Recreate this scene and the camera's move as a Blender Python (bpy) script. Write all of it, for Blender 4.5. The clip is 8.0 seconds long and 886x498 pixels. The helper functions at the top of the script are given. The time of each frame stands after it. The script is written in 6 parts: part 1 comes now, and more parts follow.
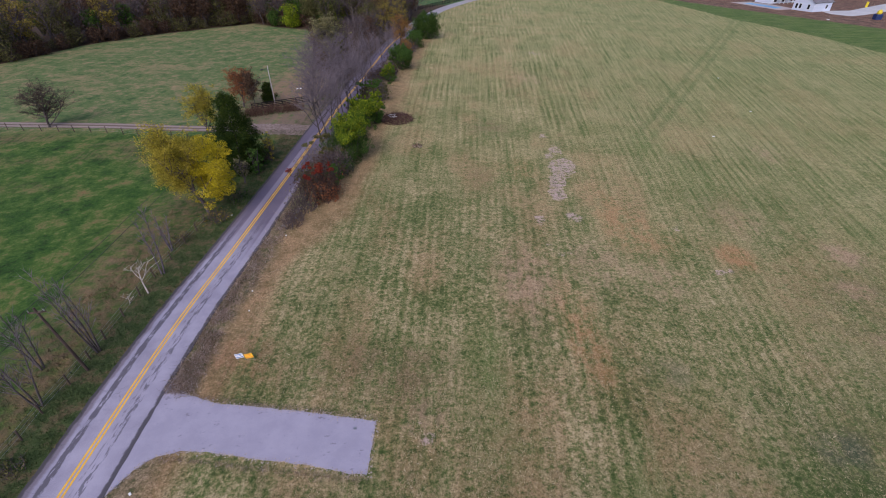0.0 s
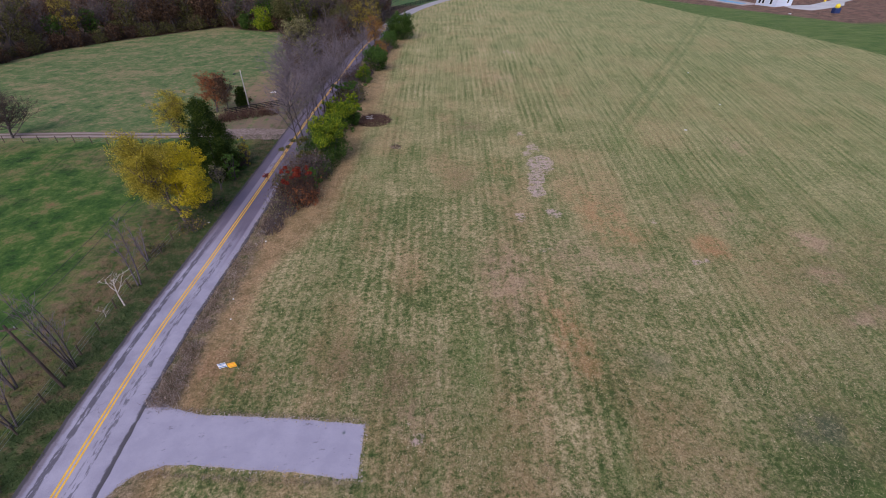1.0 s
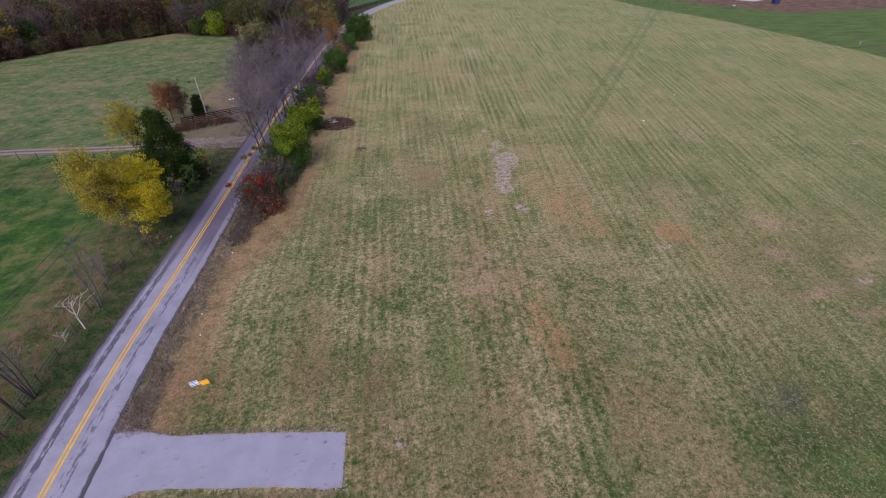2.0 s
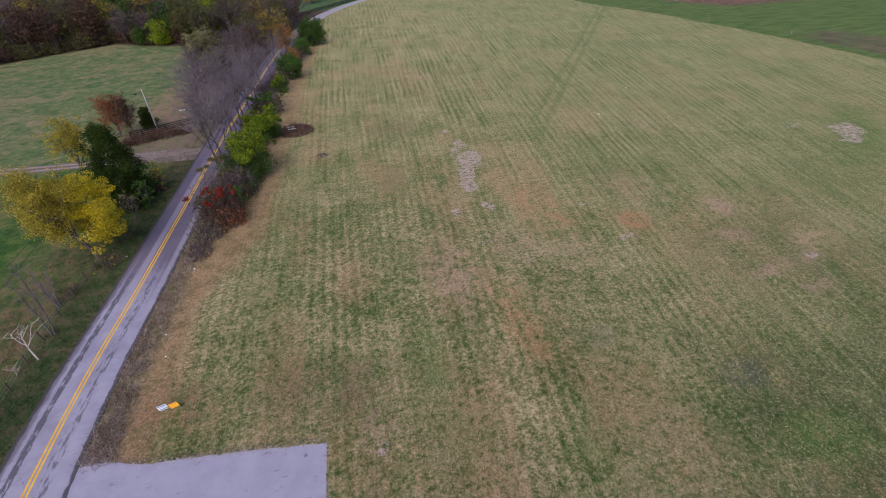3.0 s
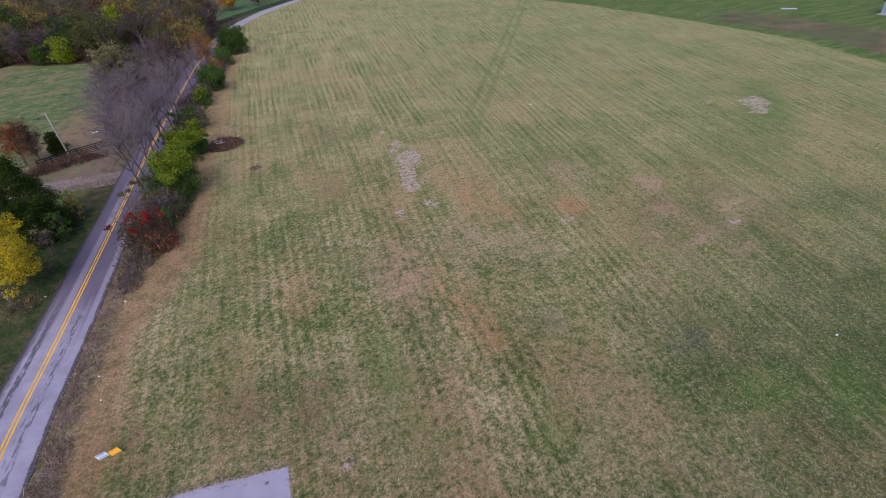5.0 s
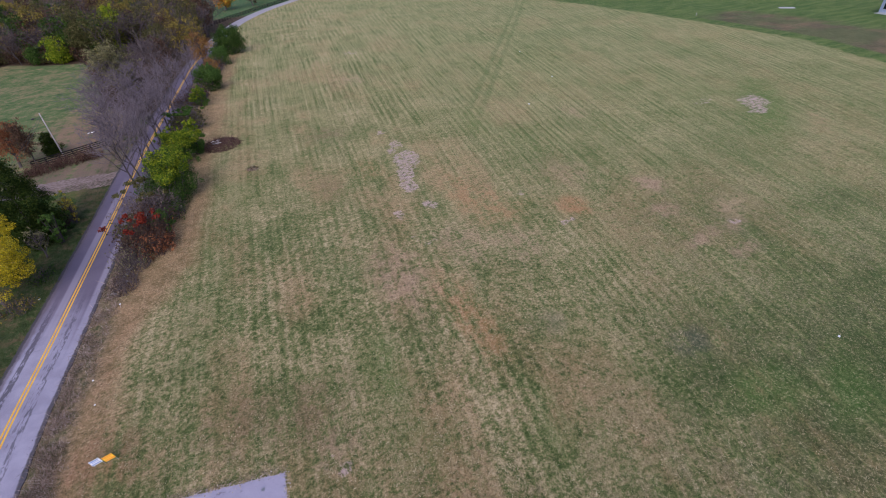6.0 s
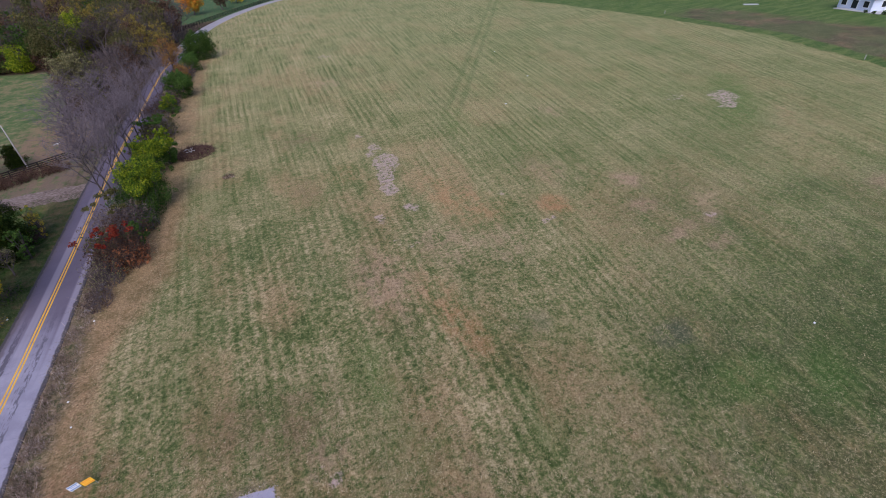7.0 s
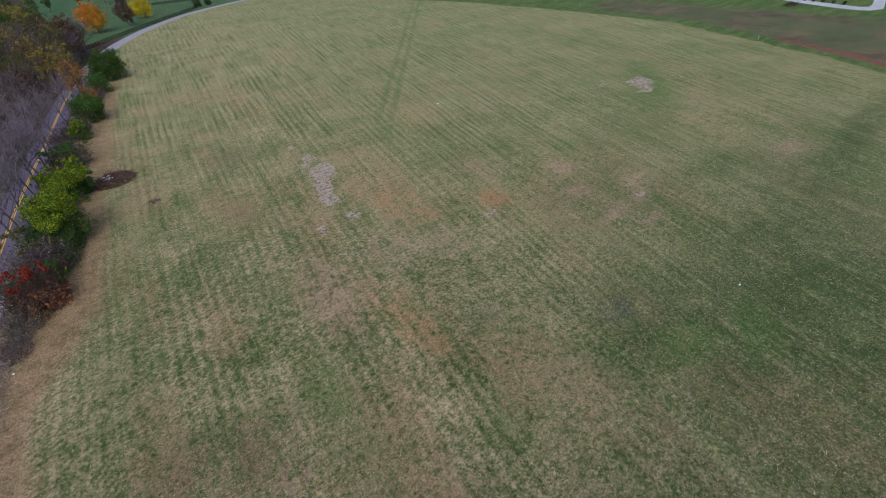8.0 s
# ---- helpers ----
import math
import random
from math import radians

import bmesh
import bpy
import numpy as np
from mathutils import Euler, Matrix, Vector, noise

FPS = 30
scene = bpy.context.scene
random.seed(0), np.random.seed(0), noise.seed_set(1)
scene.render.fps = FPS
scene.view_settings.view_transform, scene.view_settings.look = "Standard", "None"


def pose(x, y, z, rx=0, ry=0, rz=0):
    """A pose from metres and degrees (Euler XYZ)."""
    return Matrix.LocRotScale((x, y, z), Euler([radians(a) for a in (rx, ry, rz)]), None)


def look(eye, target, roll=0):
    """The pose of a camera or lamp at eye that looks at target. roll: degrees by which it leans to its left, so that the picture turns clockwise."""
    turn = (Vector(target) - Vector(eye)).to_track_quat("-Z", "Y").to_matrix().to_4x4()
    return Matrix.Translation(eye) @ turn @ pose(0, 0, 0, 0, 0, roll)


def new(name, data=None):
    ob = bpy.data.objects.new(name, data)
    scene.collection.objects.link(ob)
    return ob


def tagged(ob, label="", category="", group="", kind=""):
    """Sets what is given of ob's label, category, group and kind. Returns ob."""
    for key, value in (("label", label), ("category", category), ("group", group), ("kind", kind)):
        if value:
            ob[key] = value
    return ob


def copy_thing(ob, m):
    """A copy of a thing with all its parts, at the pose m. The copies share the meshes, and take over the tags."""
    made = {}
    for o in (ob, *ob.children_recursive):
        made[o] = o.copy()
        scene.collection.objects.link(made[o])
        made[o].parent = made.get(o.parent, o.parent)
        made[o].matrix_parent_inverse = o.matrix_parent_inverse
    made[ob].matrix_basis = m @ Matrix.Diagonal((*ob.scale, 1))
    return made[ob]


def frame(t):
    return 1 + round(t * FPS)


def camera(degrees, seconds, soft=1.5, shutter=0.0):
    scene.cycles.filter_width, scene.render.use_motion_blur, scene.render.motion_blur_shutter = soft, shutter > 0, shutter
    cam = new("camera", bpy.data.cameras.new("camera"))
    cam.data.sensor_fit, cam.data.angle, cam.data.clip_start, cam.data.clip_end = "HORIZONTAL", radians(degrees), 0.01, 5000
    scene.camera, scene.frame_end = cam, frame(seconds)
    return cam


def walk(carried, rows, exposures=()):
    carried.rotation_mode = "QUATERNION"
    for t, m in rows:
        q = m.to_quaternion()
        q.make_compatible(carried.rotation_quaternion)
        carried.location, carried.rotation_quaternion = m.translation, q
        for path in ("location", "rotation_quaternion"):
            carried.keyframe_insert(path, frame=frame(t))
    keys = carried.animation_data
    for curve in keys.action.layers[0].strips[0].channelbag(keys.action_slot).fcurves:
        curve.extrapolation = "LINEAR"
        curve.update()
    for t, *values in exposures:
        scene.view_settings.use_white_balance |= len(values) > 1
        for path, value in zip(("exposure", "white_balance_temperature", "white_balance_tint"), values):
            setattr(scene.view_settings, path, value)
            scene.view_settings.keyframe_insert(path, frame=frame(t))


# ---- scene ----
cam = camera(88.6, 8.0, 1.0)

# eye x, y, z in metres; yaw, pitch, roll in degrees
PATH = [
    (0, 0.000, 0.000, 30.000, 0.000, -34.650, -0.413),
    (0.5, -0.030, -0.016, 30.020, -0.757, -34.650, -0.536),
    (1, -0.057, -0.042, 30.020, -2.771, -34.663, -0.908),
    (1.5, 0.004, -0.016, 30.116, -4.998, -34.780, -1.403),
    (3, -0.228, -0.012, 30.130, -12.032, -34.848, -2.637),
    (3.5, -0.163, -0.153, 30.278, -15.438, -35.010, -3.487),
    (4, 0.095, -0.141, 30.163, -18.537, -35.177, -4.334),
    (4.5, 0.219, 0.005, 30.072, -19.277, -35.279, -4.443),
    (6, 0.471, 0.615, 29.870, -19.653, -35.387, -4.450),
    (6.5, 0.427, 0.861, 29.818, -20.075, -35.371, -4.398),
    (7, 0.431, 0.905, 29.909, -22.487, -35.458, -4.888),
    (7.5, 0.492, 0.878, 29.898, -27.426, -35.664, -5.813),
    (8, 0.739, 0.762, 29.838, -30.258, -35.823, -6.516),
]


def drone(x, y, z, yaw, pitch, roll):
    a, p = radians(yaw), radians(pitch)
    ahead = Vector((-math.sin(a) * math.cos(p), math.cos(a) * math.cos(p), math.sin(p)))
    return look((x, y, z), Vector((x, y, z)) + ahead, roll)


walk(cam, [(t, drone(*row)) for t, *row in PATH], [(0, 0.34, 5880, 21), (3.5, 0.35, 5940, 20), (4.5, 0.40, 5850, 22), (6, 0.39, 5700, 23), (7, 0.34, 5720, 20), (8, 0.19, 5620, 13)])

# ---- light: an overcast autumn afternoon ----
world = bpy.data.worlds.new("sky")
scene.world = world
world.use_nodes = True
wn = world.node_tree.nodes
sky = wn.new("ShaderNodeTexSky")
sky.sky_type = "NISHITA"
sky.sun_disc = False
sky.sun_elevation, sky.sun_rotation = radians(42), radians(200)
sky.air_density, sky.dust_density, sky.ozone_density = 1.0, 4.0, 1.0
world.node_tree.links.new(sky.outputs[0], wn["Background"].inputs[0])
wn["Background"].inputs[1].default_value = 0.12
lamp = bpy.data.lights.new("sun", "SUN")
lamp.energy, lamp.angle, lamp.color = 1.0, radians(45), (1.0, 0.96, 0.9)
sun = new("sun", lamp)
sun.matrix_world = look((0, 0, 0), (-Vector((math.sin(radians(200)) * math.cos(radians(42)), math.cos(radians(200)) * math.cos(radians(42)), math.sin(radians(42))))))


# ---- node materials ----
class Nodes:
    """Short calls for building one material."""

    def __init__(self, name):
        self.m = bpy.data.materials.new(name)
        self.m.use_nodes = True
        self.t = self.m.node_tree
        self.bsdf = self.t.nodes["Principled BSDF"]
        self.geo = self.t.nodes.new("ShaderNodeNewGeometry")
        self.pos = self.geo.outputs["Position"]
        sep = self.t.nodes.new("ShaderNodeSeparateXYZ")
        self.t.links.new(self.pos, sep.inputs[0])
        self.x, self.y, self.z = sep.outputs

    def put(self, socket, value):
        if isinstance(value, bpy.types.NodeSocket):
            self.t.links.new(value, socket)
        elif isinstance(value, tuple) and len(value) == 3 and socket.type == "RGBA":
            socket.default_value = (*value, 1)
        else:
            socket.default_value = value

    def math(self, op, a, b=0.0, c=0.0, clamp=False):
        n = self.t.nodes.new("ShaderNodeMath")
        n.operation, n.use_clamp = op, clamp
        for s, v in zip(n.inputs, (a, b, c)):
            self.put(s, v)
        return n.outputs[0]

    def noise(self, scale, detail=4.0, rough=0.55, vec=None, warp=0.0):
        n = self.t.nodes.new("ShaderNodeTexNoise")
        self.put(n.inputs["Vector"], self.pos if vec is None else vec)
        for k, v in (("Scale", scale), ("Detail", detail), ("Roughness", rough), ("Distortion", warp)):
            n.inputs[k].default_value = v
        return n.outputs["Fac"]

    def vec(self, x, y, z=0.0):
        n = self.t.nodes.new("ShaderNodeCombineXYZ")
        for s, v in zip(n.inputs, (x, y, z)):
            self.put(s, v)
        return n.outputs[0]

    def step(self, value, lo, hi):
        n = self.t.nodes.new("ShaderNodeMapRange")
        n.interpolation_type = "SMOOTHSTEP"
        for s, v in zip(n.inputs, (value, lo, hi, 0.0, 1.0)):
            self.put(s, v)
        return n.outputs[0]

    def mix(self, fac, a, b, blend="MIX"):
        n = self.t.nodes.new("ShaderNodeMix")
        n.data_type, n.blend_type = "RGBA", blend
        self.put(n.inputs[0], fac)
        self.put(n.inputs[6], a)
        self.put(n.inputs[7], b)
        return n.outputs[2]

    def ramp(self, fac, stops):
        n = self.t.nodes.new("ShaderNodeValToRGB")
        e = n.color_ramp.elements
        while len(e) < len(stops):
            e.new(0.5)
        for q, (p, col) in zip(e, stops):
            q.position = p
            q.color = (*col, 1) if isinstance(col, tuple) else (col, col, col, 1)
        self.put(n.inputs[0], fac)
        return n.outputs[0]

    def curve(self, value, pairs, lo, hi):
        """A piecewise line through (input, output) pairs, outputs between lo and hi."""
        a, b = pairs[0][0], pairs[-1][0]
        unit = self.math("DIVIDE", self.math("SUBTRACT", value, a), b - a)
        r = self.ramp(unit, [((p - a) / (b - a), (q - lo) / (hi - lo)) for p, q in pairs])
        return self.math("MULTIPLY_ADD", r, hi - lo, lo)

    def bump(self, height, distance, strength=1.0):
        n = self.t.nodes.new("ShaderNodeBump")
        n.inputs["Distance"].default_value, n.inputs["Strength"].default_value = distance, strength
        self.put(n.inputs["Height"], height)
        self.t.links.new(n.outputs[0], self.bsdf.inputs["Normal"])

    def fuzz(self, weight, tint):
        """The pale sheen of dry blades seen at a low angle."""
        self.put(self.bsdf.inputs["Sheen Weight"], weight)
        self.bsdf.inputs["Sheen Roughness"].default_value = 0.45
        self.bsdf.inputs["Sheen Tint"].default_value = (*tint, 1)

    def done(self, color, rough=0.9, spec=0.3):
        self.put(self.bsdf.inputs["Base Color"], color)
        self.put(self.bsdf.inputs["Roughness"], rough)
        self.put(self.bsdf.inputs["Specular IOR Level"], spec)
        return self.m


ROAD = [(0, -25.0), (10, -25.0), (30, -25.1), (45, -24.3), (68, -23.2), (90, -22.3), (120, -20.2), (163, -17.0), (200, -11.5), (230, -5.0), (264, 5.5), (290, 18), (314, 34), (343, 75)]
EDGE = [(-60, 70), (0, 98), (27, 112), (41, 119), (55, 124), (83, 133), (113, 134), (145, 133.5), (172, 132), (212, 124), (284, 118), (340, 112)]
WOOD = [(-320, 60), (-170, 110), (-128, 140), (-122, 166), (-110, 185), (-87, 203), (-78, 210), (-63, 200), (-47, 192), (-40, 150), (-32, 124), (-24, 118)]


# drifts of other growth in the turf: x, y, radii, turn, amount, colour
rusty, pink, lush, dark, brown, straw, worn = (0.38, 0.19, 0.09), (0.38, 0.25, 0.17), (0.06, 0.14, 0.022), (0.028, 0.064, 0.014), (0.15, 0.1, 0.055), (0.36, 0.29, 0.15), (0.22, 0.14, 0.085)
DRIFTS = (
    # the lush, dark south-eastern corner, with straw lying on it; part of its dark paints in lens vignetting
    (37, 2, 17.0, 15.0, 0, 0.62, dark), (55, 12, 18.0, 8.0, 10, 0.5, dark), (44, 4, 26.0, 20.0, 5, 0.3, dark), (29, 16, 3.4, 3.4, 0, 0.45, dark), (29.5, 12.2, 2.4, 1.6, 0, 0.6, lush), (35, 9.7, 2.6, 1.4, 30, 0.55, lush), (75, 22, 16.0, 6.0, 10, 0.4, dark), (66, 42, 16.0, 9.0, 30, 0.2, dark), (13.4, 15.8, 1.2, 3.0, -20, 0.5, lush), (4.6, 18.6, 2.2, 2.2, 0, 0.5, lush), (44, 32, 10.0, 7.0, 0, 0.45, dark), (62.5, 27.7, 5.0, 2.6, 10, 0.5, dark), (87, 21, 15.0, 1.8, 8, 0.7, dark),
    # rusty drifts down the middle
    (23.0, 47.6, 2.6, 5.6, -6, 0.55, rusty), (26.5, 45, 2.4, 3.0, 0, 0.35, rusty), (33, 41.4, 1.7, 2.2, -8, 0.8, rusty), (21.5, 54, 1.8, 5.0, -6, 0.4, rusty), (12.9, 26.6, 1.5, 3.4, 0, 0.6, rusty), (12.5, 33, 1.7, 3.6, 0, 0.55, rusty), (9.0, 39, 2.6, 4.6, 5, 0.6, pink), (17, 40, 2.6, 4.4, 0, 0.55, pink), (23.2, 37, 2.6, 3.4, 0, 0.5, pink), (37.6, 50.6, 3.0, 5.0, 10, 0.5, pink), (22.3, 118, 4.6, 5.0, 0, 0.5, pink), (7.6, 33, 2.2, 5.0, 0, 0.4, pink), (53, 70.5, 2.4, 3.2, 0, 0.55, pink), (12.3, 65.6, 2.6, 3.4, 0, 0.4, rusty),
    # ragged openings where the sward is thin
    (45, 41.4, 1.6, 1.9, 0, 0.85, pink), (41.6, 35.3, 1.7, 1.2, 0, 0.8, pink), (42, 29.2, 2.2, 0.8, 15, 0.6, pink), (46.2, 29.2, 1.8, 0.7, 20, 0.65, pink), (43.2, 25.4, 2.0, 0.7, 10, 0.6, pink), (39.4, 28.3, 1.4, 0.7, 0, 0.55, pink), (49, 32.5, 2.2, 1.1, 20, 0.75, pink), (71.8, 24.2, 3.6, 1.6, 10, 0.6, pink), (-1.2, 21.0, 1.5, 1.3, 0, 0.55, pink),
    # brown and straw-coloured stands
    (5.8, 62.2, 1.6, 3.6, 0, 0.5, brown), (9.0, 83.5, 3.4, 3.6, 0, 0.6, brown), (-17.2, 26.5, 2.6, 3.2, 20, 0.65, (0.29, 0.15, 0.085)), (-5.5, 26.5, 5.5, 2.6, 0, 0.55, brown), (-2.5, 23.2, 2.4, 1.8, 0, 0.5, brown), (18.7, 25.2, 1.6, 1.2, 0, 0.55, (0.07, 0.085, 0.06)), (28.3, 18.3, 1.7, 1.1, 10, 0.6, (0.07, 0.085, 0.065)), (22, 24.5, 3.6, 5.0, 10, 0.35, straw), (17, 13, 4.0, 5.0, 0, 0.3, straw), (76, 38.5, 9.0, 3.5, 12, 0.5, straw), (-13.2, 36, 2.6, 7.0, 0, 0.45, straw), (52, 33, 5.0, 2.4, 20, 0.45, straw),
    # fresh growth
    (79, 51.5, 9.0, 3.6, 40, 0.75, lush), (90, 62, 8.0, 3.8, 40, 0.65, lush), (80, 66, 7.0, 3.0, 20, 0.5, lush), (84, 46, 5.0, 1.5, 40, 0.5, (0.34, 0.22, 0.12)), (3.7, 26.5, 1.5, 4.0, 0, 0.6, lush), (36, 77, 3.6, 6.0, -20, 0.5, lush), (-9, 55, 2.4, 16.0, -4, 0.45, (0.1, 0.15, 0.045)), (39, 60, 4.0, 8.0, -10, 0.35, lush), (6, 150, 4.0, 30.0, -6, 0.35, (0.1, 0.155, 0.045)),
    # worn ground in the pasture west of the road
    (-78, 79, 9, 2.6, 10, 0.6, worn), (-54, 76.5, 6, 2.4, 0, 0.6, worn), (-57, 72, 5, 1.8, 0, 0.5, worn), (-46, 70, 5, 3, 0, 0.45, worn), (-62, 60, 6, 1.6, 0, 0.4, worn), (-36, 46, 5, 9, 10, 0.35, worn), (-40, 64, 5, 2.5, 0, 0.45, worn), (-70, 69, 7, 1.6, 0, 0.4, worn), (-35, 112, 8, 13, 0, 0.9, (0.27, 0.17, 0.115)), (-36, 28, 4, 6, 0, 0.4, (0.13, 0.085, 0.06)), (-33, 88.5, 7, 4.5, 0, 0.85, (0.21, 0.14, 0.105)), (-29, 77, 3.2, 6, 0, 0.6, (0.15, 0.105, 0.065)), (-28, 96, 4, 10, 0, 0.7, (0.18, 0.125, 0.1)), (-35, 38, 3, 5, 0, 0.4, worn))
# bare soil patches in the field: x, y, radii, turn
SOIL = [(18.8, 65.8, 1.9, 3.2, -15, 1.0), (17.0, 61.0, 1.2, 3.0, -10, 0.85), (16.1, 57.0, 1.1, 2.2, 0, 0.95), (17.6, 70.3, 0.9, 1.3, 0, 0.6), (12.4, 49.7, 0.8, 1.3, 0, 0.6), (16.8, 50.4, 0.9, 1.2, 0, 0.7), (13.0, 43.0, 1.9, 1.8, 0, 0.25), (28, 149, 2.6, 3.2, 0, 0.36), (22, 146, 1.6, 1.6, 0, 0.3),
        (19.0, 72.5, 1.3, 2.0, 0, 0.5), (18.4, 79, 1.2, 1.2, 0, 0.4), (83.5, 57.2, 4.0, 2.4, 40, 0.72), (80.5, 53.6, 2.2, 1.2, 30, 0.8), (76.5, 62, 2.0, 1.2, 30, 0.45), (-1.0, 19.3, 0.8, 0.9, 0, 0.35), (-2.4, 20.4, 0.8, 0.8, 0, 0.3), (30.4, 38.6, 1.0, 0.7, 0, 0.6), (46.5, 29.8, 0.8, 0.5, 0, 0.7), (-4.2, 74.6, 0.8, 0.9, 0, 0.3), (28.5, 47.2, 0.6, 0.6, 0, 0.5)]


def spread(x, y, cx, cy, rx, ry, turn, soft):
    """How far places lie inside a drift, 1 at its middle, falling off past its rim."""
    c, s = math.cos(radians(turn)), math.sin(radians(turn))
    u, v = ((x - cx) * c + (y - cy) * s) / rx, ((y - cy) * c - (x - cx) * s) / ry
    t = np.clip((1 + soft - np.hypot(u, v)) / (2 * soft), 0, 1)
    return t * t * (3 - 2 * t)


def stain(me, x, y, repeat=1):
    """Stores on a mesh's points which growth stands there: the drift's colour and amount, and the bare soil."""
    x, y = np.asarray(x, dtype=np.float64), np.asarray(y, dtype=np.float64)
    tint, kept, soil = np.zeros((len(x), 3)), np.ones(len(x)), np.zeros(len(x))
    for cx, cy, rx, ry, turn, amount, col in DRIFTS:
        a = spread(x, y, cx, cy, rx * 1.22, ry * 1.22, turn, 0.6) * amount
        tint = tint * (1 - a)[:, None] + np.array(col) * a[:, None]
        kept *= 1 - a
    for cx, cy, rx, ry, turn, amount in SOIL:
        soil = np.maximum(soil, spread(x, y, cx, cy, rx, ry, turn, 0.5) * amount)
    share = 1 - kept
    tint = np.where(share[:, None] > 0.001, tint / np.maximum(share, 0.001)[:, None], 0.2)
    layer = me.attributes.new("drift", "FLOAT_COLOR", "POINT")
    layer.data.foreach_set("color", np.repeat(np.column_stack([tint, share]), repeat, axis=0).astype(np.float32).ravel())
    layer = me.attributes.new("soil", "FLOAT", "POINT")
    layer.data.foreach_set("value", np.repeat(soil, repeat).astype(np.float32))


def grass_colour(n):
    """The colour of the whole ground's turf, shared by the soil sheet and the tufts on it."""
    big, mid, fine = n.noise(0.035, 3), n.noise(0.16, 5, 0.6), n.noise(0.9, 4, 0.65)
    mottle, grain = n.noise(0.5, 4, 0.65), n.noise(2.6, 5, 0.75)
    # mowing rows, fanning out northwards
    row = n.math("MULTIPLY", n.math("DIVIDE", n.math("ADD", n.x, 14.0), n.math("MAXIMUM", n.math("ADD", n.y, 240.0), 40.0)), 285.0)

    def lines(across, down, seed, detail=3, rough=0.6):
        return n.noise(1.0, detail, rough, n.vec(n.math("MULTIPLY", row, across), n.math("MULTIPLY", n.y, down), seed))

    def about(value, amount):
        """value's swing round its middle, times amount (a number or a socket)."""
        return n.math("MULTIPLY", n.math("SUBTRACT", value, 0.5), amount)

    # the outer field was cut later and shows its long rows; the nearer part is tufted
    outer = n.step(n.math("ADD", n.math("ADD", n.y, n.math("MULTIPLY", n.x, 0.55)), n.math("MULTIPLY", mid, 16.0)), 36, 140)
    tufted = n.math("MULTIPLY_ADD", outer, -0.4, 1.0)
    broad, streak, thin = lines(0.33, 0.012, 4.0, 2, 0.5), lines(1.5, 0.05, 0.0), lines(3.6, 0.03, 11.0, 4, 0.65)
    dry = n.math("ADD", 0.5, about(streak, 0.24))
    for value, amount in ((mid, 0.4), (n.noise(0.06, 4, 0.6), 0.4), (broad, 0.16), (mottle, n.math("MULTIPLY", tufted, 0.24)), (fine, n.math("MULTIPLY", tufted, 0.42)), (grain, n.math("MULTIPLY", tufted, 1.2)), (thin, n.math("MULTIPLY_ADD", outer, 0.26, 0.06))):
        dry = n.math("ADD", dry, about(value, amount))
    # straw left in rake-wide lines, broken up along the way
    rake = n.math("SINE", n.math("ADD", n.math("MULTIPLY", row, 5.6), n.math("MULTIPLY", n.noise(0.07, 3), 7.0)))
    kept = n.math("MULTIPLY", n.step(lines(0.1, 0.035, 8.0), 0.40, 0.6), n.math("MULTIPLY_ADD", n.step(fine, 0.36, 0.6), 0.6, 0.4))
    dry = n.math("ADD", dry, n.math("MULTIPLY", n.math("MULTIPLY", rake, kept), n.math("MULTIPLY_ADD", outer, 0.04, 0.065)))
    dry = n.math("MULTIPLY_ADD", dry, 1.2, -0.122)
    field = n.ramp(dry, [(0.22, (0.045, 0.078, 0.018)), (0.38, (0.108, 0.14, 0.042)), (0.51, (0.2, 0.19, 0.08)), (0.65, (0.345, 0.285, 0.15)), (0.8, (0.52, 0.425, 0.25))])
    # rusty and greener drifts
    rust = n.noise(0.07, 4, 0.6, n.vec(n.math("ADD", n.math("MULTIPLY", row, 1.6), 40.0), n.math("MULTIPLY", n.y, 0.6)))
    patchy = n.step(n.math("ADD", n.math("MULTIPLY", fine, 0.5), n.math("MULTIPLY", grain, 0.5)), 0.36, 0.54)
    field = n.mix(n.math("MULTIPLY", n.math("MULTIPLY", n.step(rust, 0.47, 0.64), patchy), 0.55), field, (0.37, 0.225, 0.125))
    field = n.mix(n.math("MULTIPLY", n.step(big, 0.52, 0.66), 0.35), field, (0.085, 0.13, 0.04))
    # greener to the east
    field = n.mix(n.math("MULTIPLY", n.step(n.math("ADD", n.x, n.math("MULTIPLY", mid, 30.0)), 30, 85), 0.42), field, (0.1, 0.155, 0.045))
    # paler and yellower in the outer field: drier growth, plus painted low-angle sheen and vignetting contrast
    field = n.mix(n.math("MULTIPLY", n.math("MULTIPLY", outer, n.step(n.math("ADD", n.math("MULTIPLY", thin, 0.45), n.math("MULTIPLY", streak, 0.55)), 0.38, 0.6)), n.math("MULTIPLY_ADD", n.step(n.x, 95, 40), 0.1, 0.2)), field, (0.4, 0.365, 0.165))
    # bleached stubble lines where the cut hay lay, in the eastern half
    stubble = n.math("MULTIPLY", n.step(lines(1.7, 0.07, 17.0, 4, 0.7), 0.5, 0.6), n.step(n.math("ADD", n.x, n.math("MULTIPLY", mid, 20.0)), 18, 48))
    field = n.mix(n.math("MULTIPLY", stubble, n.math("MULTIPLY_ADD", n.step(grain, 0.38, 0.56), 0.42, 0.06)), field, (0.39, 0.34, 0.165))
    # a pair of wheel tracks running off to the north-east
    across = n.math("ADD", n.math("MULTIPLY", n.math("SUBTRACT", n.x, 42.6), 0.833), n.math("MULTIPLY", n.math("SUBTRACT", n.y, 87.6), -0.553))
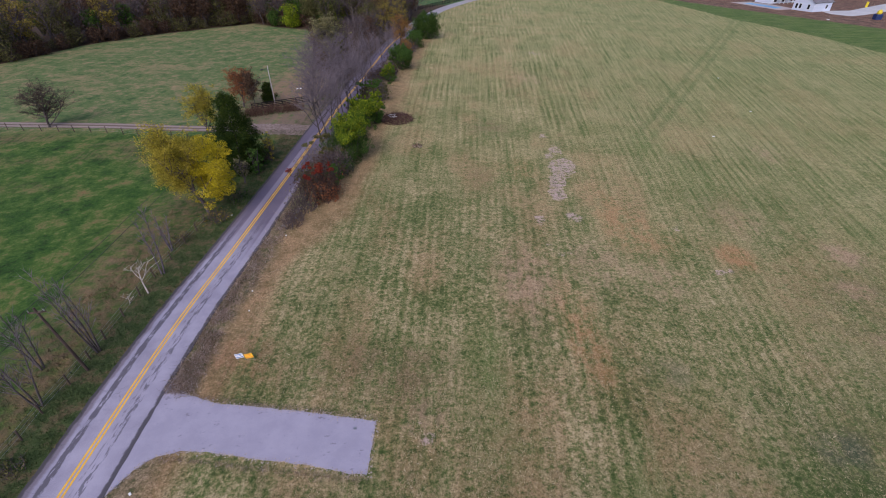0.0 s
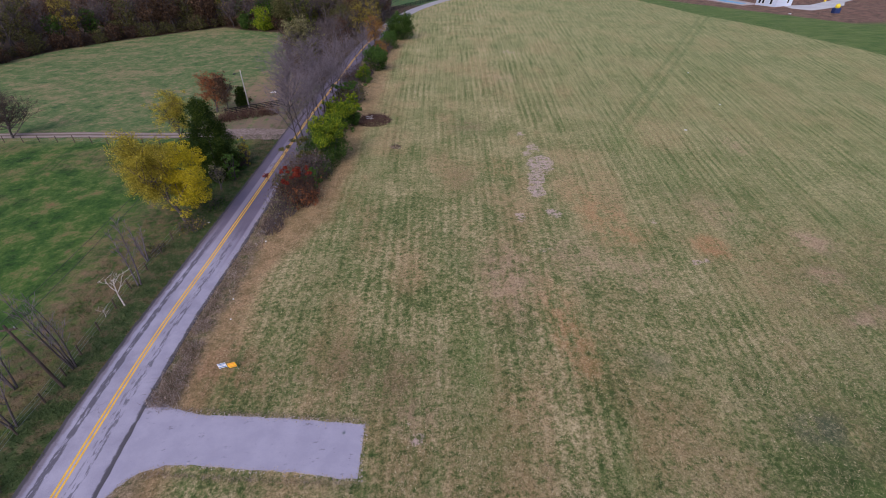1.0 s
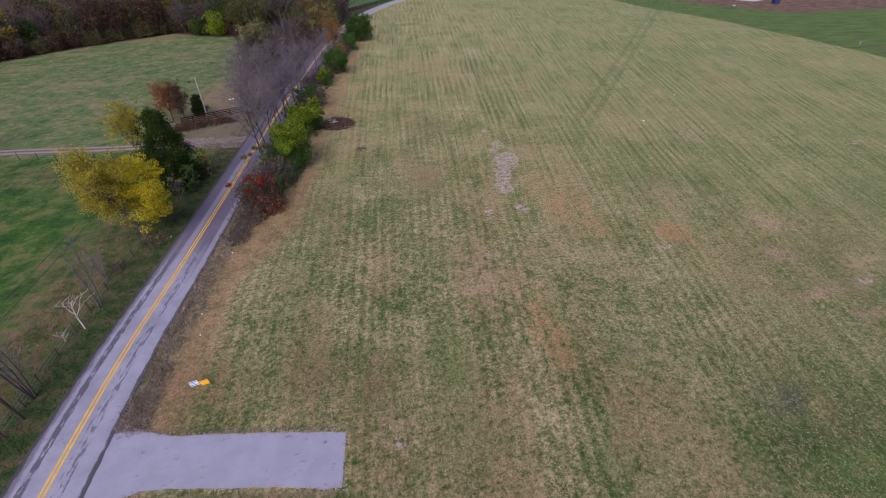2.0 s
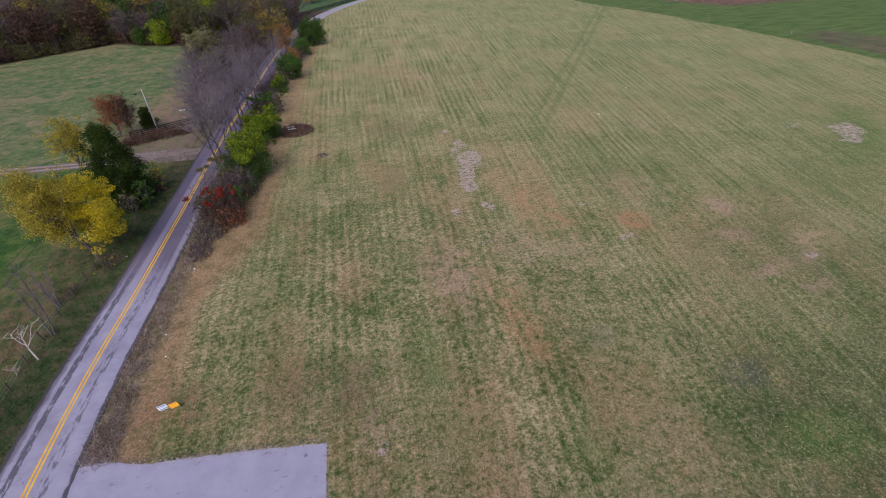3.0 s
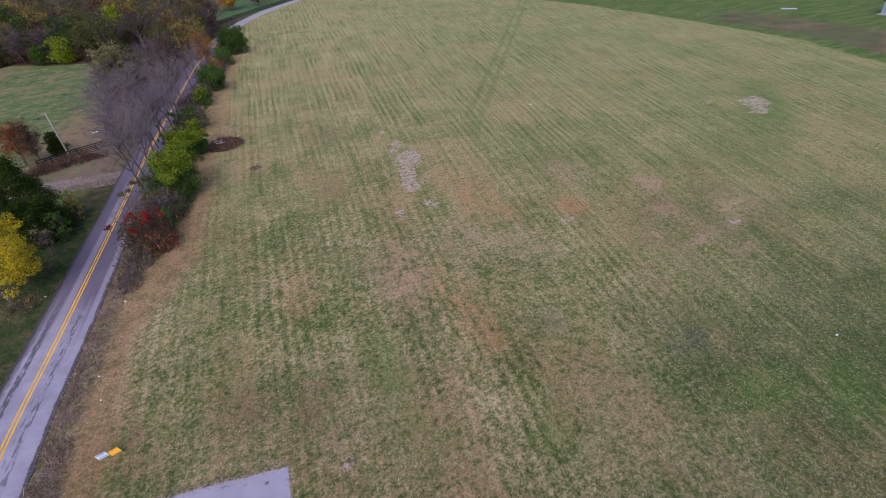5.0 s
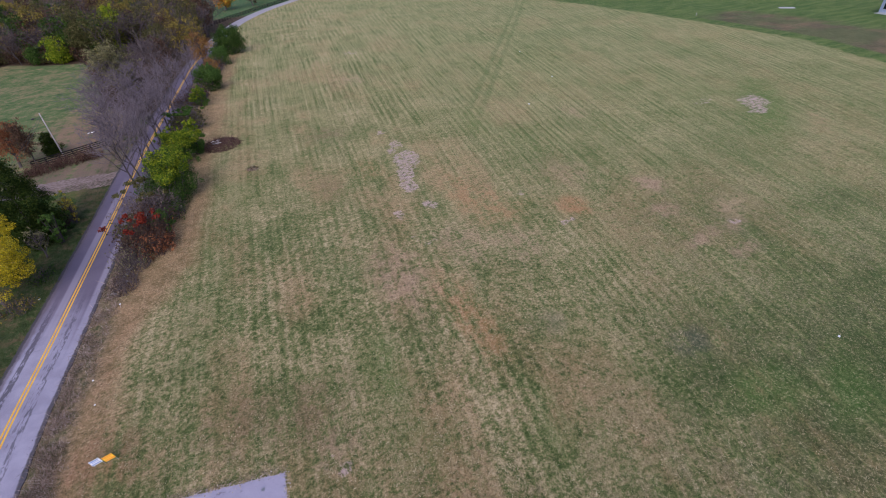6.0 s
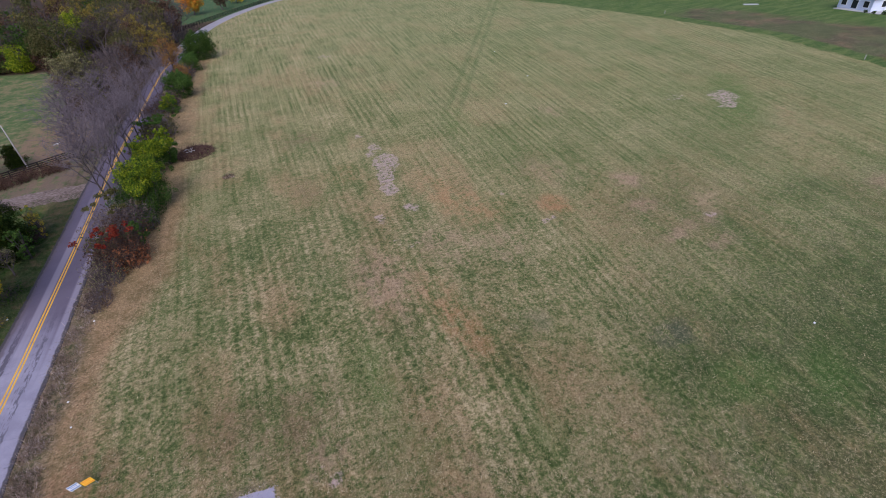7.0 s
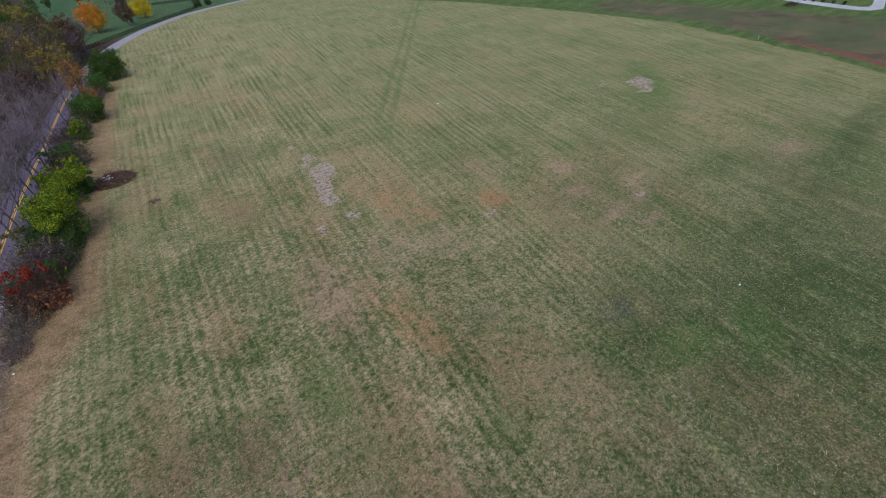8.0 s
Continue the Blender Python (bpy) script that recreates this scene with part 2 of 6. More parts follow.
    across = n.math("ADD", across, n.math("MULTIPLY", n.math("SUBTRACT", mid, 0.5), 2.0))
    wheel = n.math("ABSOLUTE", n.math("SUBTRACT", n.math("ABSOLUTE", across), 1.3))
    wheel = n.math("MULTIPLY", n.step(wheel, 1.1, 0.2), n.step(n.y, 62, 92))
    field = n.mix(n.math("MULTIPLY", wheel, n.math("MULTIPLY", n.step(n.math("ADD", n.math("MULTIPLY", fine, 0.5), n.math("MULTIPLY", mottle, 0.5)), 0.37, 0.54), 0.62)), field, (0.075, 0.13, 0.035))
    # the pasture west of the road
    clump = n.noise(0.26, 8, 0.74, n.vec(n.x, n.math("MULTIPLY", n.y, 0.9)))
    clump = n.math("ADD", clump, n.math("MULTIPLY", n.math("SUBTRACT", n.noise(1.1, 5, 0.75), 0.5), 0.3))
    near = n.ramp(clump, [(0.34, (0.014, 0.038, 0.008)), (0.45, (0.032, 0.084, 0.013)), (0.53, (0.066, 0.122, 0.022)), (0.59, (0.14, 0.14, 0.048)), (0.7, (0.2, 0.125, 0.06))])
    far = n.ramp(n.math("ADD", n.math("MULTIPLY_ADD", clump, 0.95, -0.37), n.math("MULTIPLY", n.noise(0.62, 7, 0.78), 0.8)), [(0.3, (0.038, 0.082, 0.026)), (0.42, (0.074, 0.13, 0.04)), (0.53, (0.125, 0.16, 0.06)), (0.62, (0.215, 0.185, 0.092)), (0.74, (0.31, 0.21, 0.125))])
    far = n.mix(n.math("MULTIPLY", n.step(n.math("ADD", n.noise(0.045, 4, 0.6, n.vec(n.x, n.math("MULTIPLY", n.y, 2.2), 3.0)), n.math("MULTIPLY", clump, 0.3)), 0.64, 0.76), n.math("MULTIPLY_ADD", n.step(fine, 0.4, 0.56), 0.35, 0.12)), far, (0.3, 0.215, 0.12))
    bare = n.math("MULTIPLY", n.step(n.math("ADD", n.x, n.math("MULTIPLY", clump, 22.0)), -31, -24), n.step(n.y, 70, 55))
    near = n.mix(n.math("MULTIPLY", bare, n.math("MULTIPLY_ADD", n.step(fine, 0.4, 0.58), 0.6, 0.2)), near, n.ramp(n.noise(0.8, 5), [(0.35, (0.06, 0.075, 0.03)), (0.55, (0.15, 0.10, 0.06)), (0.7, (0.2, 0.135, 0.08))]))
    west = n.mix(n.step(n.math("ADD", n.y, n.math("MULTIPLY", mid, 6.0)), 82, 90), near, far)
    verge = n.ramp(n.noise(0.7, 5, 0.7), [(0.38, (0.035, 0.06, 0.018)), (0.5, (0.06, 0.085, 0.028)), (0.64, (0.13, 0.10, 0.055))])
    road_x = n.curve(n.y, ROAD, -30, 80)
    off = n.math("SUBTRACT", n.x, road_x)
    west = n.mix(n.step(n.math("ADD", off, n.math("MULTIPLY", mid, 3.0)), -6.0, -4.2), west, verge)
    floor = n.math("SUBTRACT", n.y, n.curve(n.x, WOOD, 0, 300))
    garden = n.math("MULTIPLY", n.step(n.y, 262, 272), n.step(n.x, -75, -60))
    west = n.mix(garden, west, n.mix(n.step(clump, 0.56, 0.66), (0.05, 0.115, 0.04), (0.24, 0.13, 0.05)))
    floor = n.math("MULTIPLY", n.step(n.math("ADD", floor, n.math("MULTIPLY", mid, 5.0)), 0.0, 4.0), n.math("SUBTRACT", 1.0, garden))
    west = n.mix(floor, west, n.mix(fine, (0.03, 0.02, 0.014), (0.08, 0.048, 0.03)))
    # dead growth along the east side of the road
    weeds = n.ramp(n.noise(1.3, 5, 0.7), [(0.36, (0.06, 0.075, 0.028)), (0.48, (0.15, 0.115, 0.065)), (0.58, (0.24, 0.175, 0.11)), (0.7, (0.36, 0.28, 0.19))])
    tan = n.math("ADD", off, n.math("MULTIPLY", mid, 5.0))
    field = n.mix(n.math("MULTIPLY", n.math("MULTIPLY", n.step(n.math("SUBTRACT", tan, n.math("MULTIPLY", n.step(n.y, 34, 58), 5.5)), 11.0, 8.0), n.step(n.y, 215, 175)), 0.75), field, n.mix(n.step(n.math("ADD", n.math("MULTIPLY", mottle, 0.6), n.math("MULTIPLY", grain, 0.4)), 0.4, 0.6), (0.2, 0.118, 0.062), (0.34, 0.2, 0.11)))
    field = n.mix(n.math("MULTIPLY", n.step(n.math("ADD", off, n.math("MULTIPLY", mid, 4.0)), 8.0, 6.2), n.step(n.y, 215, 180)), field, weeds)
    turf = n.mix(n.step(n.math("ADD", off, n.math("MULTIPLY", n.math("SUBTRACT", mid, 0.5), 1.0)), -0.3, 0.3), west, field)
    # mown lawn and raw dirt past the field's east edge
    e = n.math("SUBTRACT", n.x, n.curve(n.y, EDGE, 60, 140))
    e = n.math("ADD", e, n.math("MULTIPLY", n.math("SUBTRACT", mid, 0.5), 5.0))
    lawn = n.mix(n.step(n.noise(0.5, 3, 0.5, n.vec(n.math("MULTIPLY", n.x, 0.2), n.y)), 0.42, 0.6), (0.055, 0.115, 0.02), (0.105, 0.16, 0.036))
    dirt = n.ramp(n.noise(0.12, 6, 0.6), [(0.36, (0.07, 0.065, 0.036)), (0.5, (0.115, 0.093, 0.052)), (0.64, (0.19, 0.128, 0.072))])
    dirt = n.mix(n.math("MULTIPLY", n.step(n.noise(0.08, 4), 0.38, 0.55), 0.75), dirt, (0.085, 0.11, 0.04))
    raw = n.math("MULTIPLY", n.math("MULTIPLY", n.step(e, 4.5, 6.5), n.step(n.math("ADD", n.y, n.math("MULTIPLY", mid, 14.0)), 136, 124)), n.step(n.math("ADD", n.x, n.math("MULTIPLY", mid, 18.0)), 172, 162))
    yard = n.math("MULTIPLY", n.step(n.math("ADD", n.math("ADD", n.x, n.math("MULTIPLY", n.y, 0.42)), n.math("MULTIPLY", mid, 6.0)), 246, 250), n.step(n.y, 178, 188))
    lawn = n.mix(raw, lawn, dirt)
    lawn = n.mix(yard, lawn, n.mix(n.step(n.noise(0.3, 5, 0.6), 0.38, 0.62), (0.1, 0.058, 0.045), (0.2, 0.108, 0.08)))
    lawn = n.mix(n.math("MULTIPLY", n.math("MULTIPLY", n.step(e, 3.0, 4.0), n.step(e, 7.5, 5.5)), n.step(n.y, 58, 48)), lawn, n.mix(fine, (0.15, 0.06, 0.042), (0.22, 0.1, 0.065)))
    mown = n.math("MULTIPLY", n.step(e, -0.8, 0.8), n.step(n.y, 330, 300))
    turf = n.mix(mown, turf, lawn)
    hay = n.math("MULTIPLY", n.step(off, -0.3, 0.3), n.math("SUBTRACT", 1.0, mown))
    drift = n.t.nodes.new("ShaderNodeAttribute")
    drift.attribute_name = "drift"
    share = drift.outputs["Alpha"]
    ragged = n.math("ADD", n.math("MULTIPLY", mottle, 0.34), n.math("ADD", n.math("MULTIPLY", streak, 0.24), n.math("ADD", n.math("MULTIPLY", fine, 0.22), n.math("MULTIPLY", grain, 0.2))))
    ragged = n.step(n.math("MULTIPLY_ADD", share, 0.12, ragged), 0.51, 0.63)
    turf = n.mix(n.math("MULTIPLY", n.math("MULTIPLY_ADD", ragged, 0.92, 0.08), n.math("MULTIPLY", share, 0.95)), turf, drift.outputs["Color"])
    return turf, hay, fine, dry


def ground_material():
    n = Nodes("turf")
    turf, hay, fine, dry = grass_colour(n)
    soil = n.mix(n.noise(2.4, 4, 0.7), (0.27, 0.18, 0.16), (0.64, 0.49, 0.46))
    gaps = n.step(n.noise(1.3, 7, 0.82), 0.4, 0.57)
    bare = n.t.nodes.new("ShaderNodeAttribute")
    bare.attribute_name = "soil"
    edge = n.math("ADD", bare.outputs["Fac"], n.math("MULTIPLY", n.math("SUBTRACT", n.noise(0.7, 6, 0.75), 0.5), 2.2))
    color = n.mix(n.math("MULTIPLY", n.step(edge, 0.3, 0.5), n.math("MULTIPLY", gaps, n.step(bare.outputs["Fac"], 0.02, 0.2))), turf, soil)
    straw = n.noise(5.6, 6, 0.82)
    east = n.math("MULTIPLY_ADD", n.step(n.x, -27, -19), 0.85, 0.15)
    color = n.mix(n.math("MULTIPLY", n.math("MULTIPLY", n.step(straw, 0.52, 0.62), n.step(n.math("ADD", dry, n.math("MULTIPLY", fine, 0.4)), 0.46, 0.74)), east), color, n.mix(0.62, color, (0.5, 0.41, 0.245)))
    color = n.mix(n.math("MULTIPLY", n.step(straw, 0.48, 0.41), n.math("MULTIPLY_ADD", east, 0.6, 0.4)), color, n.mix(0.62, color, (0.025, 0.036, 0.014)))
    n.bump(n.math("ADD", n.math("MULTIPLY", straw, 0.5), fine), 0.12, 0.9)
    n.fuzz(n.math("MULTIPLY", hay, 0.12), (1.0, 0.95, 0.4))
    return n.done(color, 0.95, 0.15)


def tuft_material(name, stops, own=False):
    """Grass blades: the turf's own colour, or stops of dead growth, varied blade by blade."""
    n = Nodes(name)
    r = n.geo.outputs["Random Per Island"]
    if own:
        turf, hay, fine, dry = grass_colour(n)
        col = n.mix(n.math("MULTIPLY", n.math("MULTIPLY", n.step(r, 0.4, 1.0), n.step(n.x, -24, -18)), 0.42), turf, (0.42, 0.34, 0.195))
        col = n.mix(n.math("MULTIPLY", n.step(r, 0.4, 0.0), 0.5), col, (0.04, 0.065, 0.018))
    else:
        col = n.ramp(n.math("MULTIPLY_ADD", r, 0.6, n.math("MULTIPLY", n.noise(0.6, 3), 0.4)), stops)
    return n.done(col, 0.9, 0.15)


def leaf_material(name, stops, scale=0.5):
    n = Nodes(name)
    r = n.geo.outputs["Random Per Island"]
    fac = n.math("ADD", n.math("MULTIPLY", r, 0.5), n.math("MULTIPLY", n.noise(scale, 3), 0.5))
    col = n.ramp(fac, stops)
    n.done(col, 0.8, 0.08)
    glow = n.t.nodes.new("ShaderNodeBsdfTranslucent")
    both = n.t.nodes.new("ShaderNodeMixShader")
    both.inputs[0].default_value = 0.35
    n.t.links.new(col, glow.inputs[0])
    n.t.links.new(n.bsdf.outputs[0], both.inputs[1])
    n.t.links.new(glow.outputs[0], both.inputs[2])
    n.t.links.new(both.outputs[0], n.t.nodes["Material Output"].inputs[0])
    return n.m


def rough_material(name, dark, light, scale=3.0, rough=0.85, relief=0.01, spec=0.3, stretch=(1, 1, 1)):
    n = Nodes(name)
    v = n.vec(n.math("MULTIPLY", n.x, stretch[0]), n.math("MULTIPLY", n.y, stretch[1]), n.math("MULTIPLY", n.z, stretch[2]))
    a, b = n.noise(scale, 6, 0.65, v), n.noise(scale * 0.12, 3, 0.5, v)
    n.bump(a, relief)
    return n.done(n.mix(n.step(n.math("ADD", n.math("MULTIPLY", a, 0.65), n.math("MULTIPLY", b, 0.35)), 0.35, 0.65), dark, light), rough, spec)


def asphalt_material():
    """Aged asphalt: the map's u is the distance from the centre line, v the way along."""
    n = Nodes("aged_asphalt")
    uv = n.t.nodes.new("ShaderNodeUVMap")
    uv.uv_map = "along"
    sep = n.t.nodes.new("ShaderNodeSeparateXYZ")
    n.t.links.new(uv.outputs[0], sep.inputs[0])
    u, v = sep.outputs[0], sep.outputs[1]
    agg, cloud = n.noise(14, 6, 0.8), n.noise(0.35, 4, 0.6)
    base = n.mix(n.step(n.math("ADD", n.math("MULTIPLY", agg, 0.4), n.math("MULTIPLY", cloud, 0.6)), 0.36, 0.64), (0.245, 0.23, 0.295), (0.36, 0.34, 0.42))
    tar = (0.075, 0.07, 0.085)
    long = n.vec(n.math("MULTIPLY", u, 3.4), n.math("MULTIPLY", v, 0.8))
    wear = n.noise(1.0, 6, 0.72, long)

    def band(at, half, lo, hi):
        d = n.math("ABSOLUTE", n.math("SUBTRACT", u, at))
        d = n.math("ADD", d, n.math("MULTIPLY", n.math("SUBTRACT", n.noise(0.9, 4, 0.7, n.vec(at, v)), 0.5), half * 1.6))
        return n.math("MULTIPLY", n.step(d, half * 1.15, half * 0.75), n.step(wear, lo, hi))

    marks = n.math("MAXIMUM", band(-1.6, 0.26, 0.4, 0.48), n.math("MULTIPLY", band(1.1, 0.24, 0.48, 0.55), 0.85))
    marks = n.math("MAXIMUM", marks, n.math("MULTIPLY", band(0.62, 0.12, 0.5, 0.6), 0.6))
    base = n.mix(n.math("MULTIPLY", marks, 0.85), base, tar)
    # the resurfaced, darker stretch from the bend on, with paler wheel tracks
    later = n.step(n.math("ADD", v, n.math("MULTIPLY", n.math("SUBTRACT", n.noise(0.8, 3, 0.6, n.vec(u, 0.0)), 0.5), 14.0)), 40, 52)
    paler = n.math("MAXIMUM", n.step(n.math("ABSOLUTE", n.math("SUBTRACT", u, -0.75)), 0.5, 0.25), n.step(n.math("ABSOLUTE", n.math("SUBTRACT", u, 2.35)), 0.6, 0.3))
    newer = n.mix(n.math("MULTIPLY", paler, n.step(n.y, 85, 70)), n.mix(cloud, (0.105, 0.088, 0.125), (0.16, 0.135, 0.185)), (0.25, 0.225, 0.285))
    base = n.mix(later, base, newer)
    worn_side = n.step(n.math("ADD", u, n.math("MULTIPLY", n.math("SUBTRACT", n.noise(0.6, 5, 0.7, n.vec(v, 4.0)), 0.5), 0.7)), -2.05, -2.35)
    base = n.mix(n.math("MULTIPLY", worn_side, 0.75), base, n.mix(agg, (0.09, 0.07, 0.085), (0.17, 0.14, 0.16)))
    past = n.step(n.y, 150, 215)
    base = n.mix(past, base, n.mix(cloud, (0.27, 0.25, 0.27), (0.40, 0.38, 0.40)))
    edge = n.math("ADD", n.math("ABSOLUTE", u), n.math("MULTIPLY", n.math("SUBTRACT", n.noise(0.7, 5, 0.7, n.vec(v, u)), 0.5), 0.6))
    base = n.mix(n.math("MULTIPLY", n.math("MULTIPLY", n.step(edge, 2.42, 2.6), 0.92), n.step(n.y, 200, 150)), base, (0.055, 0.05, 0.055))
    crack = n.t.nodes.new("ShaderNodeTexVoronoi")
    crack.feature = "DISTANCE_TO_EDGE"
    crack.inputs["Scale"].default_value = 0.5
    n.t.links.new(n.vec(n.math("ADD", n.x, n.math("MULTIPLY", wear, 1.5)), n.y), crack.inputs["Vector"])
    base = n.mix(n.math("MULTIPLY", n.math("MULTIPLY", n.step(crack.outputs[0], 0.012, 0.004), n.step(n.noise(0.15, 2), 0.5, 0.62)), 0.4), base, tar)
    n.bump(agg, 0.008)
    return n.done(base, 0.85, 0.35)


def driveway_material():
    n = Nodes("worn_driveway")
    agg, cloud = n.noise(16, 6, 0.8), n.noise(0.5, 5, 0.65)
    base = n.mix(n.step(n.math("ADD", n.math("MULTIPLY", agg, 0.35), n.math("MULTIPLY", cloud, 0.65)), 0.36, 0.64), (0.29, 0.275, 0.35), (0.345, 0.325, 0.405))
    spots = n.math("MULTIPLY", n.step(n.noise(0.9, 5, 0.7, n.vec(n.x, n.math("MULTIPLY", n.y, 2.2))), 0.6, 0.69), 0.6)
    base = n.mix(spots, base, (0.11, 0.1, 0.12))
    n.bump(agg, 0.008)
    return n.done(base, 0.85, 0.35)


def lane_material():
    """Two pale wheel ruts with a grassy crown between them."""
    n = Nodes("gravel_lane")
    uv = n.t.nodes.new("ShaderNodeUVMap")
    uv.uv_map = "along"
    sep = n.t.nodes.new("ShaderNodeSeparateXYZ")
    n.t.links.new(uv.outputs[0], sep.inputs[0])
    stones, cloud = n.noise(7, 6, 0.75), n.noise(0.5, 4, 0.6)
    rut = n.math("ABSOLUTE", n.math("SUBTRACT", n.math("ABSOLUTE", n.math("ADD", sep.outputs[0], n.math("MULTIPLY", n.math("SUBTRACT", cloud, 0.5), 0.6))), 0.75))
    dirt = n.mix(stones, (0.1, 0.072, 0.055), (0.2, 0.15, 0.12))
    pale = n.mix(stones, (0.19, 0.145, 0.128), (0.38, 0.315, 0.29))
    n.bump(stones, 0.03)
    return n.done(n.mix(n.step(rut, 0.5, 0.25), dirt, pale), 0.95, 0.2)


def plain(name, color, rough=0.6, metal=0.0, spec=0.5):
    n = Nodes(name)
    g = n.noise(6.0, 5, 0.6)
    n.done(n.mix(n.math("MULTIPLY", g, 0.35), color, tuple(q * 0.72 for q in color)), rough, spec)
    n.bsdf.inputs["Metallic"].default_value = metal
    return n.m


TURF = ground_material()
TUFT = tuft_material("turf_blades", None, True)
HAY = tuft_material("cut_hay", [(0.2, (0.25, 0.2, 0.105)), (0.5, (0.41, 0.335, 0.195)), (0.85, (0.58, 0.5, 0.33))])
WEED = tuft_material("dead_weeds", [(0.2, (0.06, 0.066, 0.028)), (0.36, (0.11, 0.085, 0.052)), (0.48, (0.19, 0.12, 0.09)), (0.62, (0.31, 0.235, 0.19)), (0.85, (0.54, 0.46, 0.41))])
BRUSH = tuft_material("brush", [(0.2, (0.045, 0.025, 0.02)), (0.5, (0.1, 0.055, 0.045)), (0.85, (0.19, 0.125, 0.1))])
ASPHALT, DRIVE = asphalt_material(), driveway_material()
PAINT = rough_material("yellow_paint", (0.66, 0.36, 0.03), (0.85, 0.5, 0.04), 9.0, 0.7)
GRAVEL = lane_material()
BARK = rough_material("grey_bark", (0.05, 0.042, 0.042), (0.125, 0.106, 0.104), 4.0, 0.9, 0.02, 0.2, (1, 1, 0.2))
LILAC = rough_material("lilac_grey_twigs", (0.085, 0.07, 0.082), (0.185, 0.158, 0.178), 2.0, 0.9, 0.002, 0.15)
TWIG = rough_material("bare_twigs", (0.055, 0.044, 0.046), (0.13, 0.104, 0.106), 2.0, 0.9, 0.002, 0.15)
DARKTWIG = rough_material("dark_twigs", (0.04, 0.028, 0.026), (0.095, 0.066, 0.06), 2.0, 0.9, 0.002, 0.15)
BIRCH = rough_material("white_bark", (0.32, 0.28, 0.25), (0.6, 0.56, 0.52), 3.0, 0.8, 0.01)
POLEWOOD = rough_material("creosoted_wood", (0.045, 0.032, 0.026), (0.11, 0.08, 0.065), 3.0, 0.85, 0.01, 0.3, (1, 1, 0.15))
PALEWOOD = rough_material("weathered_pole_wood", (0.3, 0.28, 0.27), (0.48, 0.46, 0.44), 3.0, 0.85, 0.01, 0.3, (1, 1, 0.15))
BLACKBOARD = rough_material("black_fence_paint", (0.01, 0.01, 0.011), (0.028, 0.026, 0.027), 3.0, 0.9, 0.01, 0.08)
STEEL = plain("galvanised_steel", (0.35, 0.36, 0.37), 0.45, 0.8)
WIRE = plain("black_cable", (0.02, 0.02, 0.022), 0.5)
LEAF = {
    "yellow": leaf_material("yellow_leaves", [(0.25, (0.24, 0.2, 0.012)), (0.45, (0.43, 0.36, 0.012)), (0.62, (0.6, 0.49, 0.016)), (0.8, (0.7, 0.58, 0.03))]),
    "gold": leaf_material("dull_gold_leaves", [(0.25, (0.184, 0.1587, 0.0207)), (0.5, (0.3565, 0.3013, 0.0391)), (0.75, (0.5405, 0.4427, 0.0575))]),
    "lime": leaf_material("yellow_green_leaves", [(0.25, (0.05, 0.105, 0.01)), (0.45, (0.135, 0.215, 0.012)), (0.7, (0.34, 0.38, 0.02))]),
    "green": leaf_material("green_leaves", [(0.2, (0.0312, 0.072, 0.0168)), (0.5, (0.066, 0.138, 0.0288)), (0.8, (0.132, 0.216, 0.0432))]),
    "dark": leaf_material("dark_green_leaves", [(0.25, (0.0225, 0.05, 0.0112)), (0.5, (0.045, 0.095, 0.0187)), (0.75, (0.1, 0.16, 0.03))]),
    "cedar": leaf_material("cedar_sprays", [(0.25, (0.0125, 0.0275, 0.005)), (0.5, (0.0263, 0.05, 0.0075)), (0.75, (0.0625, 0.085, 0.0125))]),
    "mauve": leaf_material("greyish_dry_leaves", [(0.2, (0.072, 0.054, 0.048)), (0.5, (0.162, 0.126, 0.102)), (0.8, (0.276, 0.228, 0.18))]),
    "olive": leaf_material("olive_leaves", [(0.2, (0.04, 0.042, 0.018)), (0.5, (0.1, 0.1, 0.036)), (0.8, (0.2, 0.185, 0.068))]),
    "pale": leaf_material("pale_olive_leaves", [(0.2, (0.11, 0.105, 0.05)), (0.5, (0.2, 0.19, 0.09)), (0.8, (0.31, 0.29, 0.14))]),
    "red": leaf_material("crimson_leaves", [(0.2, (0.07, 0.014, 0.01)), (0.5, (0.18, 0.026, 0.018)), (0.8, (0.31, 0.06, 0.03))]),
    "rust": leaf_material("rusty_leaves", [(0.2, (0.12, 0.05, 0.026)), (0.5, (0.25, 0.1, 0.045)), (0.8, (0.4, 0.17, 0.075))]),
    "orange": leaf_material("orange_leaves", [(0.2, (0.3, 0.1, 0.015)), (0.5, (0.55, 0.2, 0.02)), (0.8, (0.7, 0.34, 0.03))]),
    "dun": leaf_material("dull_yellow_leaves", [(0.25, (0.11, 0.09, 0.022)), (0.5, (0.23, 0.185, 0.04)), (0.75, (0.35, 0.275, 0.06))]),
    "ochre": leaf_material("dull_ochre_leaves", [(0.25, (0.14, 0.074, 0.025)), (0.5, (0.26, 0.14, 0.045)), (0.75, (0.38, 0.215, 0.07))]),
    "brown": leaf_material("brown_leaves", [(0.2, (0.0375, 0.025, 0.0175)), (0.5, (0.0938, 0.0575, 0.0375)), (0.8, (0.175, 0.1063, 0.065))]),
}


# ---- mesh helpers ----
def along(pairs, v):
    """Piecewise-linear reading of pairs at v."""
    if v <= pairs[0][0]:
        return pairs[0][1]
    for (p, q), (r, s) in zip(pairs, pairs[1:]):
        if v <= r:
            return q + (s - q) * (v - p) / (r - p)
    return pairs[-1][1]


def smooth(a, b, v):
    t = min(1.0, max(0.0, (v - a) / (b - a)))
    return t * t * (3 - 2 * t)


